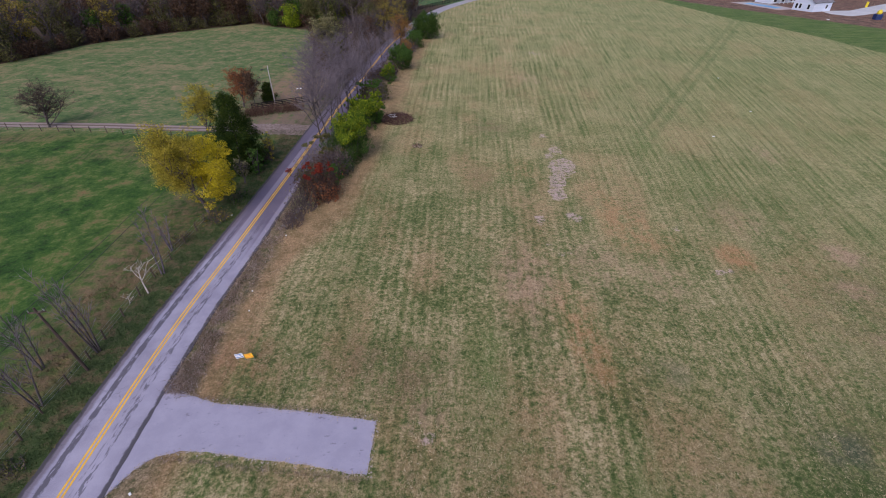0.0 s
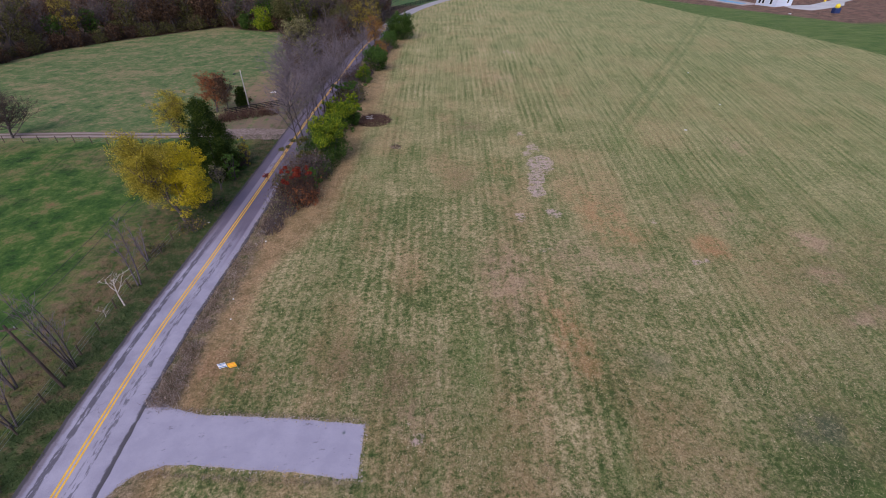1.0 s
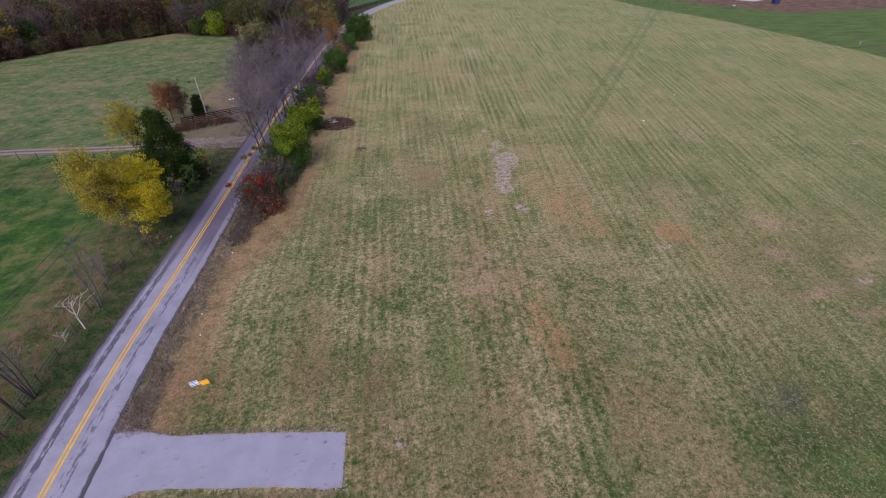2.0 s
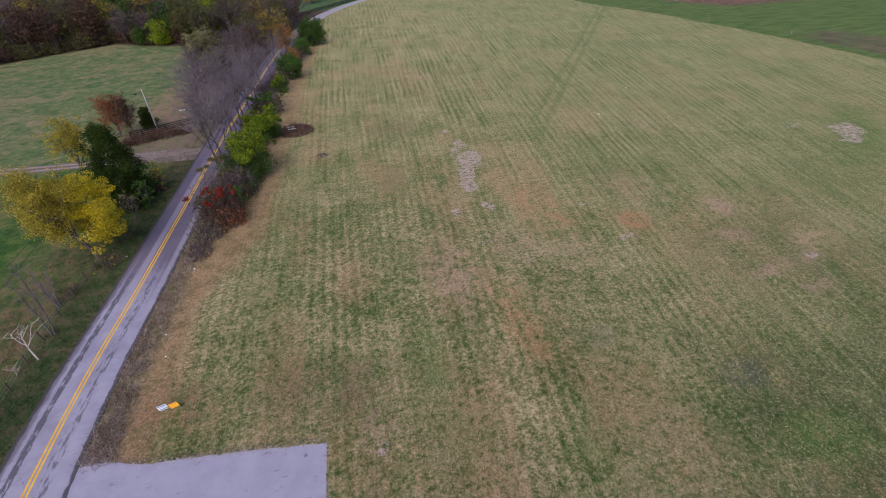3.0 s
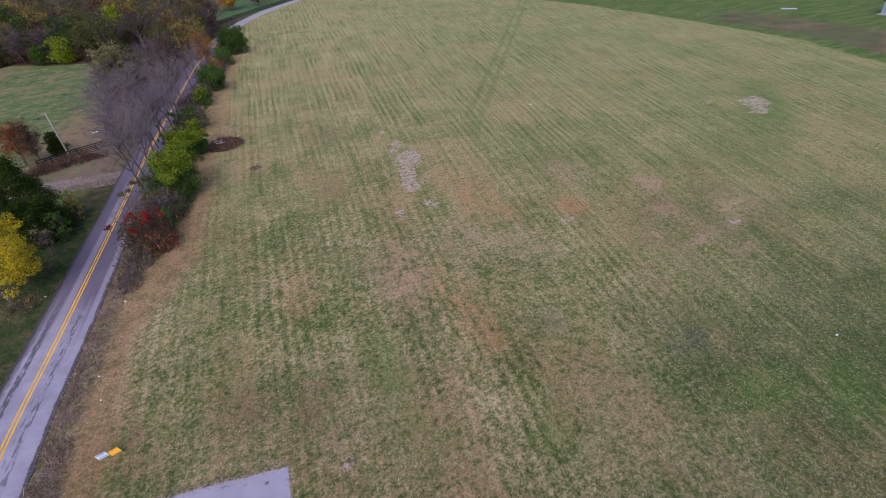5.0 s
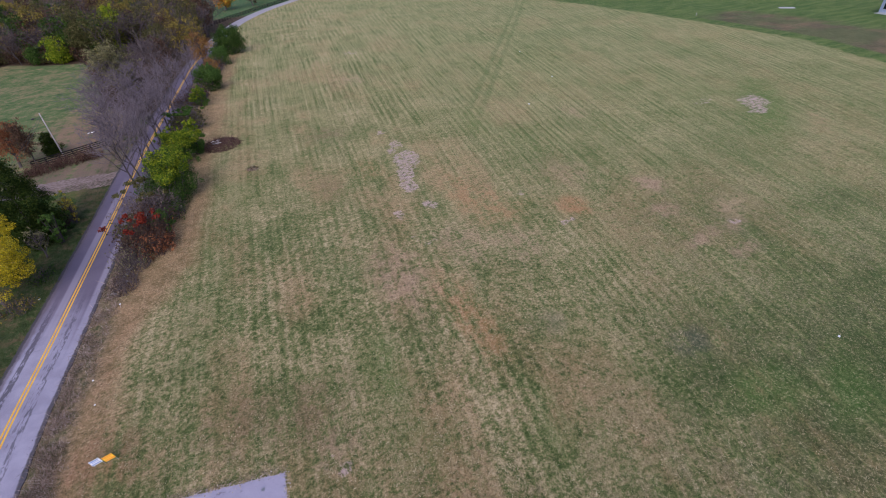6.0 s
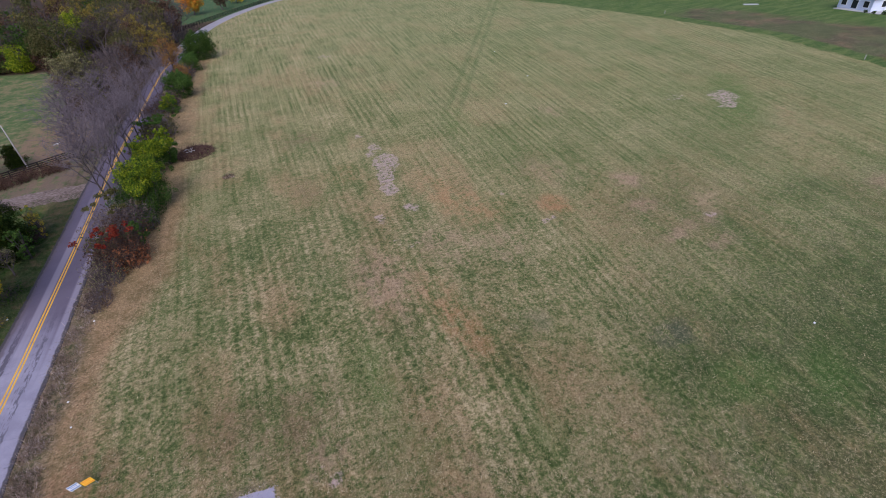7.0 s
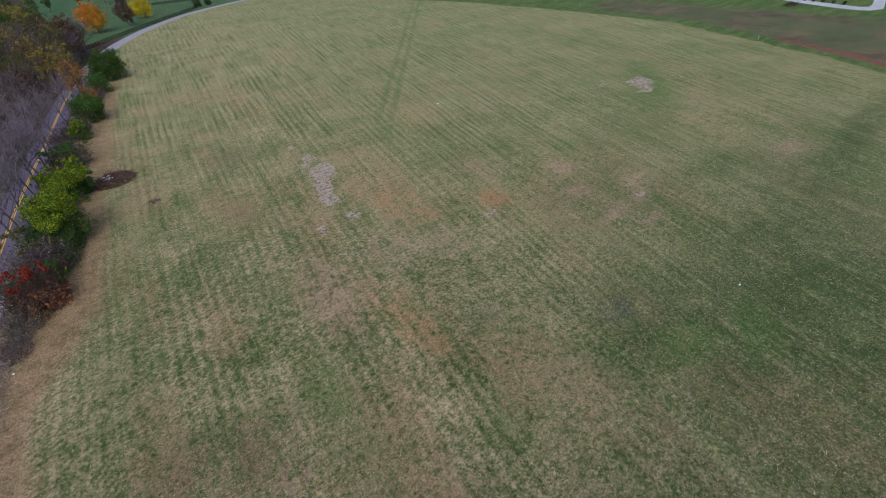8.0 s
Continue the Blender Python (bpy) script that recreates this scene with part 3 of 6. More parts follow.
def ground_z(x, y):
    """The lie of the land: nearly level, gently uneven in the field."""
    off = x - along(ROAD, y)
    calm = smooth(4.0, 12.0, abs(off)) * smooth(3.0, 10.0, max(abs(x + 13) - 9, abs(y - 19.5) - 4))
    lane = smooth(2.5, 7.0, abs(y - 85.5 + 0.06 * (x + 40))) if x < -18 else 1.0
    return lane * calm * (0.22 * noise.noise((x / 23, y / 31, 0.3)) + 0.05 * noise.noise((x / 5, y / 6, 2.0)))


def mesh_object(name, verts, faces, material, parent=None, label="", uvs=None, flat=True):
    me = bpy.data.meshes.new(name)
    me.from_pydata([tuple(v) for v in verts], [], faces)
    me.materials.append(material)
    if uvs is not None:
        layer = me.uv_layers.new(name="along")
        for loop in me.loops:
            layer.data[loop.index].uv = uvs[loop.vertex_index]
    if not flat:
        for p in me.polygons:
            p.use_smooth = True
    ob = new(name, me)
    if parent:
        ob.parent = parent
    return tagged(ob, label)


def part(name, bm, material, parent, label=""):
    """Links a bmesh as one mesh object under a thing or a part."""
    me = bpy.data.meshes.new(name)
    bm.to_mesh(me)
    bm.free()
    me.materials.append(material)
    ob = new(name, me)
    ob.parent = parent
    return tagged(ob, label)


def thing(name, x, y, label, category, group="", turn=0.0, z=None, scale=1.0):
    ob = new(name)
    ob.empty_display_size = 0.3
    ob.matrix_basis = pose(x, y, ground_z(x, y) if z is None else z, 0, 0, turn) @ Matrix.Scale(scale, 4)
    return tagged(ob, label, category, group)


def box(bm, cx, cy, cz, sx, sy, sz, turn=0.0, bevel=0.0):
    m = pose(cx, cy, cz, 0, 0, turn) @ Matrix.Diagonal((sx, sy, sz, 1))
    made = bmesh.ops.create_cube(bm, size=1, matrix=m)["verts"]
    if bevel:
        edges = list({e for v in made for e in v.link_edges})
        bmesh.ops.bevel(bm, geom=edges, offset=bevel, segments=1, affect="EDGES")
    return bm


def block(cx, cy, cz, sx, sy, sz, turn=0.0, bevel=0.0):
    return box(bmesh.new(), cx, cy, cz, sx, sy, sz, turn, bevel)


def tube(points, radii, sides=6):
    """A tapered tube through points, as a bmesh."""
    bm = bmesh.new()
    v, f = [], []
    sweep(v, f, points, radii, sides, True)
    vs = [bm.verts.new(q) for q in v]
    for q in f:
        bm.faces.new([vs[i] for i in q])
    return bm


def sweep(verts, faces, points, radii, sides, cap=False):
    """Appends a tapered tube to verts and faces."""
    first = len(verts)
    for i, (p, r) in enumerate(zip(points, radii)):
        a, b = points[max(0, i - 1)], points[min(len(points) - 1, i + 1)]
        d = (Vector(b) - Vector(a)).normalized()
        s = d.cross(Vector((0.31, 0.17, 0.93)) if abs(d.z) < 0.9 else Vector((1, 0.2, 0))).normalized()
        t = d.cross(s)
        for k in range(sides):
            q = 2 * math.pi * k / sides
            verts.append(tuple(Vector(p) + r * (math.cos(q) * s + math.sin(q) * t)))
    for i in range(len(points) - 1):
        for k in range(sides):
            a, b = first + i * sides + k, first + i * sides + (k + 1) % sides
            faces.append((a, b, b + sides, a + sides))
    if cap:
        faces.append(tuple(first + (len(points) - 1) * sides + k for k in range(sides)))
        faces.append(tuple(first + k for k in reversed(range(sides))))


APRON = rough_material("loose_gravel", (0.1, 0.072, 0.056), (0.29, 0.225, 0.2), 2.2, 0.95, 0.03)


# ---- ground ----
def build_ground():
    """One sheet, fine near the camera and reaching the horizon."""
    out = (10, 30, 80, 200, 500, 1200, 2500)

    def axis(lo, a, b, hi):
        mid = [*np.arange(lo, a, 2.5), *np.arange(a, b, 0.7), *np.arange(b, hi + 0.01, 2.5)]
        return [lo - d for d in reversed(out)] + [float(q) for q in mid] + [hi + d for d in out]
    xs, ys = axis(-140, -25, 55, 140), axis(-20, 5, 88, 260)
    verts = [(x, y, ground_z(x, y) if -140 <= x <= 140 and -20 <= y <= 260 else 0.0) for y in ys for x in xs]
    w = len(xs)
    faces = [(j * w + i, j * w + i + 1, (j + 1) * w + i + 1, (j + 1) * w + i) for j in range(len(ys) - 1) for i in range(w - 1)]
    ob = mesh_object("ground", verts, faces, TURF, flat=False)
    stain(ob.data, [v[0] for v in verts], [v[1] for v in verts])
    tagged(ob, "mown autumn hayfield and pasture turf, tan and green", "ground", kind="structure")


def ribbon(name, centre, half_l, half_r, top, material, label, category, ragged=0.0, step=0.5, seed=1, thick=0.12):
    """A strip of paving along a path, with real edges. centre: points; widths to each side."""
    rng = random.Random(seed)
    pts = [Vector((*p, 0)) for p in centre]
    fine = []
    for i in range(len(pts) - 1):
        p0, p1, p2, p3 = pts[max(0, i - 1)], pts[i], pts[i + 1], pts[min(len(pts) - 1, i + 2)]
        m = max(2, int((p2 - p1).length / step))
        for k in range(m):
            t = k / m
            fine.append(0.5 * ((2 * p1) + (p2 - p0) * t + (2 * p0 - 5 * p1 + 4 * p2 - p3) * t * t + (3 * p1 - p0 - 3 * p2 + p3) * t ** 3))
    fine.append(pts[-1])
    verts, faces, uvs, run = [], [], [], centre[0][1]
    for i, p in enumerate(fine):
        d = (fine[min(len(fine) - 1, i + 1)] - fine[max(0, i - 1)]).normalized()
        s = Vector((d.y, -d.x, 0))
        if i:
            run += (p - fine[i - 1]).length
        wl = half_l + ragged * (noise.noise((run * 0.9, 3.1, seed)) + 0.6 * noise.noise((run * 2.7, 7.1, seed)))
        wr = half_r + ragged * (noise.noise((run * 0.8, 9.1, seed)) + 0.6 * noise.noise((run * 2.9, 1.1, seed)))
        for off, z in ((-wl, top - thick), (-wl + 0.03, top), (0, top + 0.03 * min(1.0, half_l / 3)), (wr - 0.03, top), (wr, top - thick)):
            q = p + s * off
            verts.append((q.x, q.y, z))
            uvs.append((off, run))
    for i in range(len(fine) - 1):
        for k in range(4):
            a = i * 5 + k
            faces.append((a, a + 1, a + 6, a + 5))
    ob = mesh_object(name, verts, faces, material, None, "", uvs)
    return tagged(ob, label, category, kind="structure"), fine


ROADLINE = [(-25.0, -60), (-25.0, -20), (-25.0, 10), (-25.1, 30), (-24.3, 45), (-23.2, 68), (-22.3, 90), (-20.2, 120), (-17.0, 163), (-11.5, 200), (-3.6, 238), (5.5, 264), (16, 286), (34, 314), (52, 330), (75, 343), (110, 352), (160, 358), (260, 362)]


def build_roads():
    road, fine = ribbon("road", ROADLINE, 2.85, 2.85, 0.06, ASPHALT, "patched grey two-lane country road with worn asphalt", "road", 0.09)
    cut = [p for p in fine if p.y < 236]
    for side in (-0.15, 0.15):
        verts, faces = [], []
        for i, p in enumerate(cut):
            d = (cut[min(len(cut) - 1, i + 1)] - cut[max(0, i - 1)]).normalized()
            s = Vector((d.y, -d.x, 0))
            for off in (-0.075, 0.075):
                q = p + s * (side + off + 0.006 * noise.noise((i * 0.7, off, side)))
                verts.append((q.x, q.y, 0.0935))
            if i:
                a = 2 * i
                faces.append((a - 2, a - 1, a + 1, a))
        tagged(mesh_object("road_marking", verts, faces, PAINT), "faded yellow centre line on the asphalt", "road marking", "double centre line", "structure")
    # the paved stub of a driveway beside the road
    rim_top = [(-22.6, 25.6), (-21.7, 24.35), (-20.3, 23.2), (-17.9, 22.4), (-15.2, 22.1), (-11.6, 21.7), (-8.0, 21.15), (-5.1, 20.7)]
    rim_low = [(-5.25, 16.6), (-6.4, 16.7), (-9.6, 17.35), (-13.7, 17.85), (-16.9, 18.35), (-18.7, 18.4), (-20.3, 18.0), (-21.3, 17.0), (-22.5, 14.6)]
    def fray(line, seed):
        out = []
        for a, b in zip(line, line[1:]):
            m = max(2, int(math.dist(a, b) / 0.35))
            for k in range(m):
                x, y = a[0] + (b[0] - a[0]) * k / m, a[1] + (b[1] - a[1]) * k / m
                out.append((x + 0.1 * noise.noise((y * 2.3, seed, 6)) + 0.05 * noise.noise((y * 6, seed, 9)), y + 0.12 * noise.noise((x * 1.3, seed, 0)) + 0.08 * noise.noise((x * 4, seed, 3))))
        return out + [line[-1]]
    loop = fray(rim_top, 1.0) + fray([rim_top[-1], rim_low[0]], 5.0)[1:-1] + fray(rim_low, 2.0) + [(-23.2, 18.0), (-23.2, 22.0)]
    bm = bmesh.new()
    face = bm.faces.new([bm.verts.new((x, y, 0.045)) for x, y in loop])
    if face.normal.z < 0:
        face.normal_flip()
    low = bmesh.ops.extrude_face_region(bm, geom=[face])
    for v in low["geom"]:
        if isinstance(v, bmesh.types.BMVert):
            v.co.z -= 0.15
    bmesh.ops.recalc_face_normals(bm, faces=bm.faces)
    bmesh.ops.triangulate(bm, faces=[f for f in bm.faces if len(f.verts) > 4])
    me = bpy.data.meshes.new("driveway")
    bm.to_mesh(me)
    bm.free()
    me.materials.append(DRIVE)
    tagged(new("driveway", me), "short grey asphalt driveway ending in the grass", "driveway", kind="structure")
    # crumbled asphalt and grit along the driveway's rim
    rng = random.Random(7)
    v, f = [], []
    rims = [p for p in loop[:-2] if p[0] > -22.2]
    for k in range(1300):
        x, y = rng.choice(rims)
        x, y, s = x + rng.gauss(0, 0.13), y + rng.gauss(0, 0.13), 0.025 + 0.05 * rng.random() ** 2
        q, a = len(v), rng.random() * 6.283
        for d in range(4):
            v.append((x + s * math.cos(a + d * 1.571) * (0.7 + 0.6 * rng.random()), y + s * math.sin(a + d * 1.571) * (0.7 + 0.6 * rng.random()), 0.03))
        v.append((x, y, 0.05 + s * 0.7))
        f += [(q, q + 1, q + 4), (q + 1, q + 2, q + 4), (q + 2, q + 3, q + 4), (q + 3, q, q + 4)]
    grit = rough_material("pale_grit", (0.2, 0.17, 0.15), (0.5, 0.43, 0.38), 5.0, 0.95, 0.01)
    tagged(mesh_object("edge_grit", v, f, grit), "pale crumbled grit along the driveway's edge", "grit", kind="stuff")
    ribbon("gravel_lane", [(-200, 96), (-140, 91), (-86, 87.4), (-64, 86.2), (-48, 84.4), (-34, 83.6), (-27.5, 83.0), (-24.5, 82)], 1.45, 1.45, 0.03, GRAVEL, "pale rutted gravel farm lane meeting the road", "lane", 0.25, 1.0, 4)
    ribbon("gravel_apron", [(-38, 84.0), (-33, 83.8), (-28.5, 83.3), (-24.5, 82.6)], 2.9, 2.6, 0.024, APRON, "loose pale gravel where the lane meets the road", "gravel apron", 0.7, 0.4, 6)


# ---- trees and bushes ----
def grow(rng, height, spread, trunk_r, levels=4, fork=0.28, kids=(4, 5, 5), lean=0.0, up=0.55, sides=7, fine=0.011):
    """A branching skeleton. Returns thick wood (verts, faces), thin twigs (verts, faces) and the tips."""
    wood, twig, tips = ([], []), ([], []), []

    def shoot(p, d, length, r, level):
        pts, rad = [p], [r]
        n = 4 if level < 2 else 3
        for i in range(n):
            d = (d + Vector((rng.gauss(0, 0.12 + 0.07 * level), rng.gauss(0, 0.12 + 0.07 * level), rng.gauss(0.04, 0.08 + 0.05 * level)))).normalized()
            pts.append(pts[-1] + d * length / n)
            rad.append(max(fine, r * (1 - 0.72 * (i + 1) / n)))
        v, f = wood if level < 2 else twig
        sweep(v, f, pts, rad, sides if level == 0 else 5 if level == 1 else 3)
        if level >= levels:
            tips.append(pts[-1])
            return
        count = kids[min(level, len(kids) - 1)]
        for k in range(count):
            t = fork + (1 - fork) * (k + rng.random() * 0.8) / count if level == 0 else 0.25 + 0.75 * (k + rng.random()) / count
            s = t * n
            i = min(n - 1, int(s))
            q = pts[i].lerp(pts[i + 1], s - i)
            a = 2.4 * k + rng.random() * 1.2 + level
            out = Vector((math.cos(a), math.sin(a), 0))
            e = (d * up + out * (0.75 + 0.3 * rng.random()) * spread + Vector((0, 0, 0.25))).normalized()
            shoot(q, e, length * (0.75 - 0.35 * t, 0.62, 0.55, 0.5)[level] * (0.7 + 0.5 * rng.random()), r * (0.55 - 0.15 * t), level + 1)
        if level:
            tips.append(pts[-1])

    shoot(Vector((0, 0, -0.2)), Vector((lean, 0, 1)).normalized(), height * 0.72, trunk_r, 0)
    return wood, twig, tips


def leaf_cloud(rng, lumps, count, size, hollow=0.45):
    """Small folded leaves over overlapping lumps (centre, radii). Returns verts and faces."""
    nr = np.random.RandomState(rng.randrange(1 << 30))
    weight = np.array([max(l[1]) ** 2 for l in lumps])
    which = nr.choice(len(lumps), count, p=weight / weight.sum())
    c = np.array([tuple(l[0]) for l in lumps])[which]
    r = np.array([tuple(l[1]) for l in lumps])[which]
    d = nr.normal(size=(count, 3))
    d /= np.linalg.norm(d, axis=1)[:, None]
    rad = (hollow + (1.08 - hollow) * nr.rand(count) ** 0.6)[:, None]
    p = c + d * r * rad
    n = d + nr.normal(size=(count, 3)) * 0.55 + np.array([0, 0, 0.25])
    n /= np.linalg.norm(n, axis=1)[:, None]
    a = np.cross(n, nr.normal(size=(count, 3)))
    a /= np.linalg.norm(a, axis=1)[:, None]
    b = np.cross(n, a)
    s = (size * (0.6 + 0.8 * nr.rand(count)))[:, None]
    quad = np.stack([p - a * s, p - b * s * 0.55, p + a * s + n * s * 0.2, p + b * s * 0.55], 1).reshape(-1, 3)
    faces = np.arange(count * 4).reshape(-1, 4)
    return quad, faces


def raw_mesh(name, verts, faces, material, parent, label=""):
    """A quick mesh from arrays of equal faces."""
    verts, faces = np.asarray(verts, dtype=np.float32), np.asarray(faces, dtype=np.int32)
    me = bpy.data.meshes.new(name)
    k = faces.shape[1]
    me.vertices.add(len(verts))
    me.vertices.foreach_set("co", verts.ravel())
    me.loops.add(faces.size)
    me.loops.foreach_set("vertex_index", faces.ravel())
    me.polygons.add(len(faces))
    me.polygons.foreach_set("loop_start", np.arange(len(faces), dtype=np.int32) * k)
    me.update(calc_edges=True)
    me.validate()
    me.materials.append(material)
    ob = new(name, me)
    if parent:
        ob.parent = parent
    return tagged(ob, label)


def lumps_round(rng, n, w, h, z0, size=0.4, lean=0.0):
    """Lumps that fill a crown w wide from z0 to z0 + h, with an uneven, lopsided outline and stray shoots."""
    out = []
    skew, bulge = rng.random() * 6.283, [0.75 + 0.5 * rng.random() for _ in range(6)]
    for i in range(n):
        a, t = 2.4 * i + rng.random(), (i + rng.random()) / n
        k = a / 6.283 * 6 % 6
        side = bulge[int(k)] + (bulge[(int(k) + 1) % 6] - bulge[int(k)]) * (k % 1)
        ring = math.sin(math.pi * (0.14 + 0.78 * t)) ** 0.7 * side * (1 + 0.15 * math.cos(a - skew))
        rr = w / 2 * ring * (0.3 + 0.5 * rng.random())
        s = (size * w / 2) * (0.5 + 0.7 * rng.random() ** 1.5) * (0.6 + 0.5 * ring)
        out.append((Vector((math.cos(a) * rr + lean * t, math.sin(a) * rr, z0 + h * (0.06 + 0.84 * t * (0.9 + 0.16 * rng.random())))), (s * (0.8 + 0.4 * rng.random()), s * (0.8 + 0.4 * rng.random()), s * (0.6 + 0.4 * rng.random()))))
    for i in range(n):
        a, t = rng.random() * 6.283, 0.15 + 0.85 * rng.random()
        rr = w / 2 * (0.62 + 0.5 * rng.random()) * math.sin(math.pi * (0.12 + 0.78 * t)) ** 0.7
        s = size * w / 2 * (0.12 + 0.22 * rng.random())
        out.append((Vector((math.cos(a) * rr, math.sin(a) * rr, z0 + h * (0.1 + 0.9 * t))), (s, s, s * 1.3)))
    return out


def leafy_tree(name, x, y, height, width, leaf, label, category="tree", seed=1, count=5000, size=0.2, clear=0.22, bark=None, group="", n=26, lump=0.42, hollow=0.4, second=None, twig=TWIG, turn=0, limbs=(7, 5, 4), spray=0.0):
    """A tree with trunk, limbs and a crown of small leaves on uneven lumps."""
    rng = random.Random(seed)
    ob = thing(name, x, y, label, category, group, turn)
    wood, thin, tips = grow(rng, height * 0.92, 0.9 * width / height, 0.035 * height ** 0.9, len(limbs), 0.3, limbs)
    lumps = lumps_round(rng, n, width, height * (1 - clear), height * clear, lump)
    if spray:
        # the crown follows the limbs: a small uneven tuft of leaves at each tip
        reach = sorted(math.hypot(p.x, p.y) for p in tips)[int(len(tips) * 0.97)]
        low, high = min(p.z for p in tips), max(p.z for p in tips)
        wide = width / 2 / reach
        def fit(p):
            z = p[2] if p[2] < low * 0.5 else low * 0.5 + (p[2] - low * 0.5) * (height - low * 0.5) / (high - low * 0.5)
            return Vector((p[0] * wide, p[1] * wide, z))
        wood, thin = ([fit(p) for p in wood[0]], wood[1]), ([fit(p) for p in thin[0]], thin[1])
        lumps = [(c, (s[0] * 0.8, s[1] * 0.8, s[2] * 0.6)) for c, s in lumps]
        for p in tips:
            s = spray * (0.55 + 0.8 * rng.random())
            q = fit(p)
            q.z = height * clear + (q.z - low * 0.5) * (1 - clear) * height / (height - low * 0.5)
            lumps.append((q + Vector((rng.gauss(0, 0.2), rng.gauss(0, 0.2), rng.gauss(-0.1, 0.2))), (s * (0.8 + 0.5 * rng.random()), s * (0.8 + 0.5 * rng.random()), s * (0.45 + 0.3 * rng.random()))))
    mesh_object("trunk", *wood, bark or BARK, ob, flat=False)
    mesh_object("inner_limb", *thin, twig, ob)
    v, f = leaf_cloud(rng, lumps, count, size, hollow)
    raw_mesh("crown", v, f, LEAF[leaf], ob)
    if second:
        v, f = leaf_cloud(rng, [l for l in lumps if l[0].x * 0.86 + l[0].y * 0.5 > l[0].z * 0.3 - width * 0.22], count // 2, size, 0.7)
        raw_mesh("crown", v, f, LEAF[second], ob, "brighter leaves of the crown")
    return ob


def bare_tree(name, x, y, height, spread, label, seed=1, group="", r=0.16, levels=4, kids=(7, 5, 5, 4), bark=None, twig=None, turn=0, fork=0.25, lean=0.0, category="bare tree", fine=0.011, up=0.55):
    """A leafless tree: trunk, limbs and fine twigs."""
    rng = random.Random(seed)
    ob = thing(name, x, y, label, category, group, turn)
    wood, thin, tips = grow(rng, height, spread, r, levels, fork, kids, lean, up, fine=fine)
    mesh_object("trunk", *wood, bark or BARK, ob, flat=False)
    mesh_object("bare_crown", *thin, twig or TWIG, ob)
    return ob


def coppice(name, x, y, height, stems, label, seed, bark, twig, reach=0.16, shoots=16):
    """A leafless tree of several thin, straight stems with many short upswept shoots."""
    rng = random.Random(seed)
    ob = thing(name, x, y, label, "bare tree")
    tv, tf = [], []
    for k in range(stems):
        a = 6.283 * (k + rng.random() * 0.6) / stems
        lean = Vector((math.cos(a) * reach * (0.4 + rng.random()), math.sin(a) * reach * (0.4 + rng.random()), 1.0)).normalized()
        tall = height * (0.72 + 0.28 * rng.random())
        pts = [Vector((math.cos(a) * 0.12, math.sin(a) * 0.12, -0.2))]
        for i in range(5):
            lean = (lean + Vector((rng.gauss(0, 0.05), rng.gauss(0, 0.05), 0.02))).normalized()
            pts.append(pts[-1] + lean * tall / 5)
        v, f = [], []
        sweep(v, f, pts, [0.085, 0.07, 0.055, 0.04, 0.025, 0.01], 6)
        mesh_object("trunk", v, f, bark, ob, flat=False)
        for j in range(shoots):
            u = 1.4 + 3.5 * (j + rng.random()) / shoots
            p = pts[int(u)].lerp(pts[int(u) + 1], u % 1)
            b = rng.random() * 6.283
            way = Vector((math.cos(b) * 0.6, math.sin(b) * 0.6, 0.85)).normalized()
            size = tall * (0.12 + 0.16 * rng.random()) * (1.15 - u / 6)
            mid, end = p + way * size * 0.5, p + way * size + Vector((rng.gauss(0, 0.1), rng.gauss(0, 0.1), 0.15))
            sweep(tv, tf, [p, mid, end], [0.026, 0.018, 0.008], 3)
            for m in range(6):
                q = p.lerp(end, 0.25 + 0.75 * rng.random())
                e = (way + Vector((rng.gauss(0, 0.5), rng.gauss(0, 0.5), rng.gauss(0.1, 0.3)))).normalized() * size * (0.25 + 0.3 * rng.random())
                sweep(tv, tf, [q, q + e * 0.5, q + e + Vector((0, 0, 0.06))], [0.012, 0.009, 0.005], 3)
    mesh_object("bare_crown", tv, tf, twig, ob)
    return ob


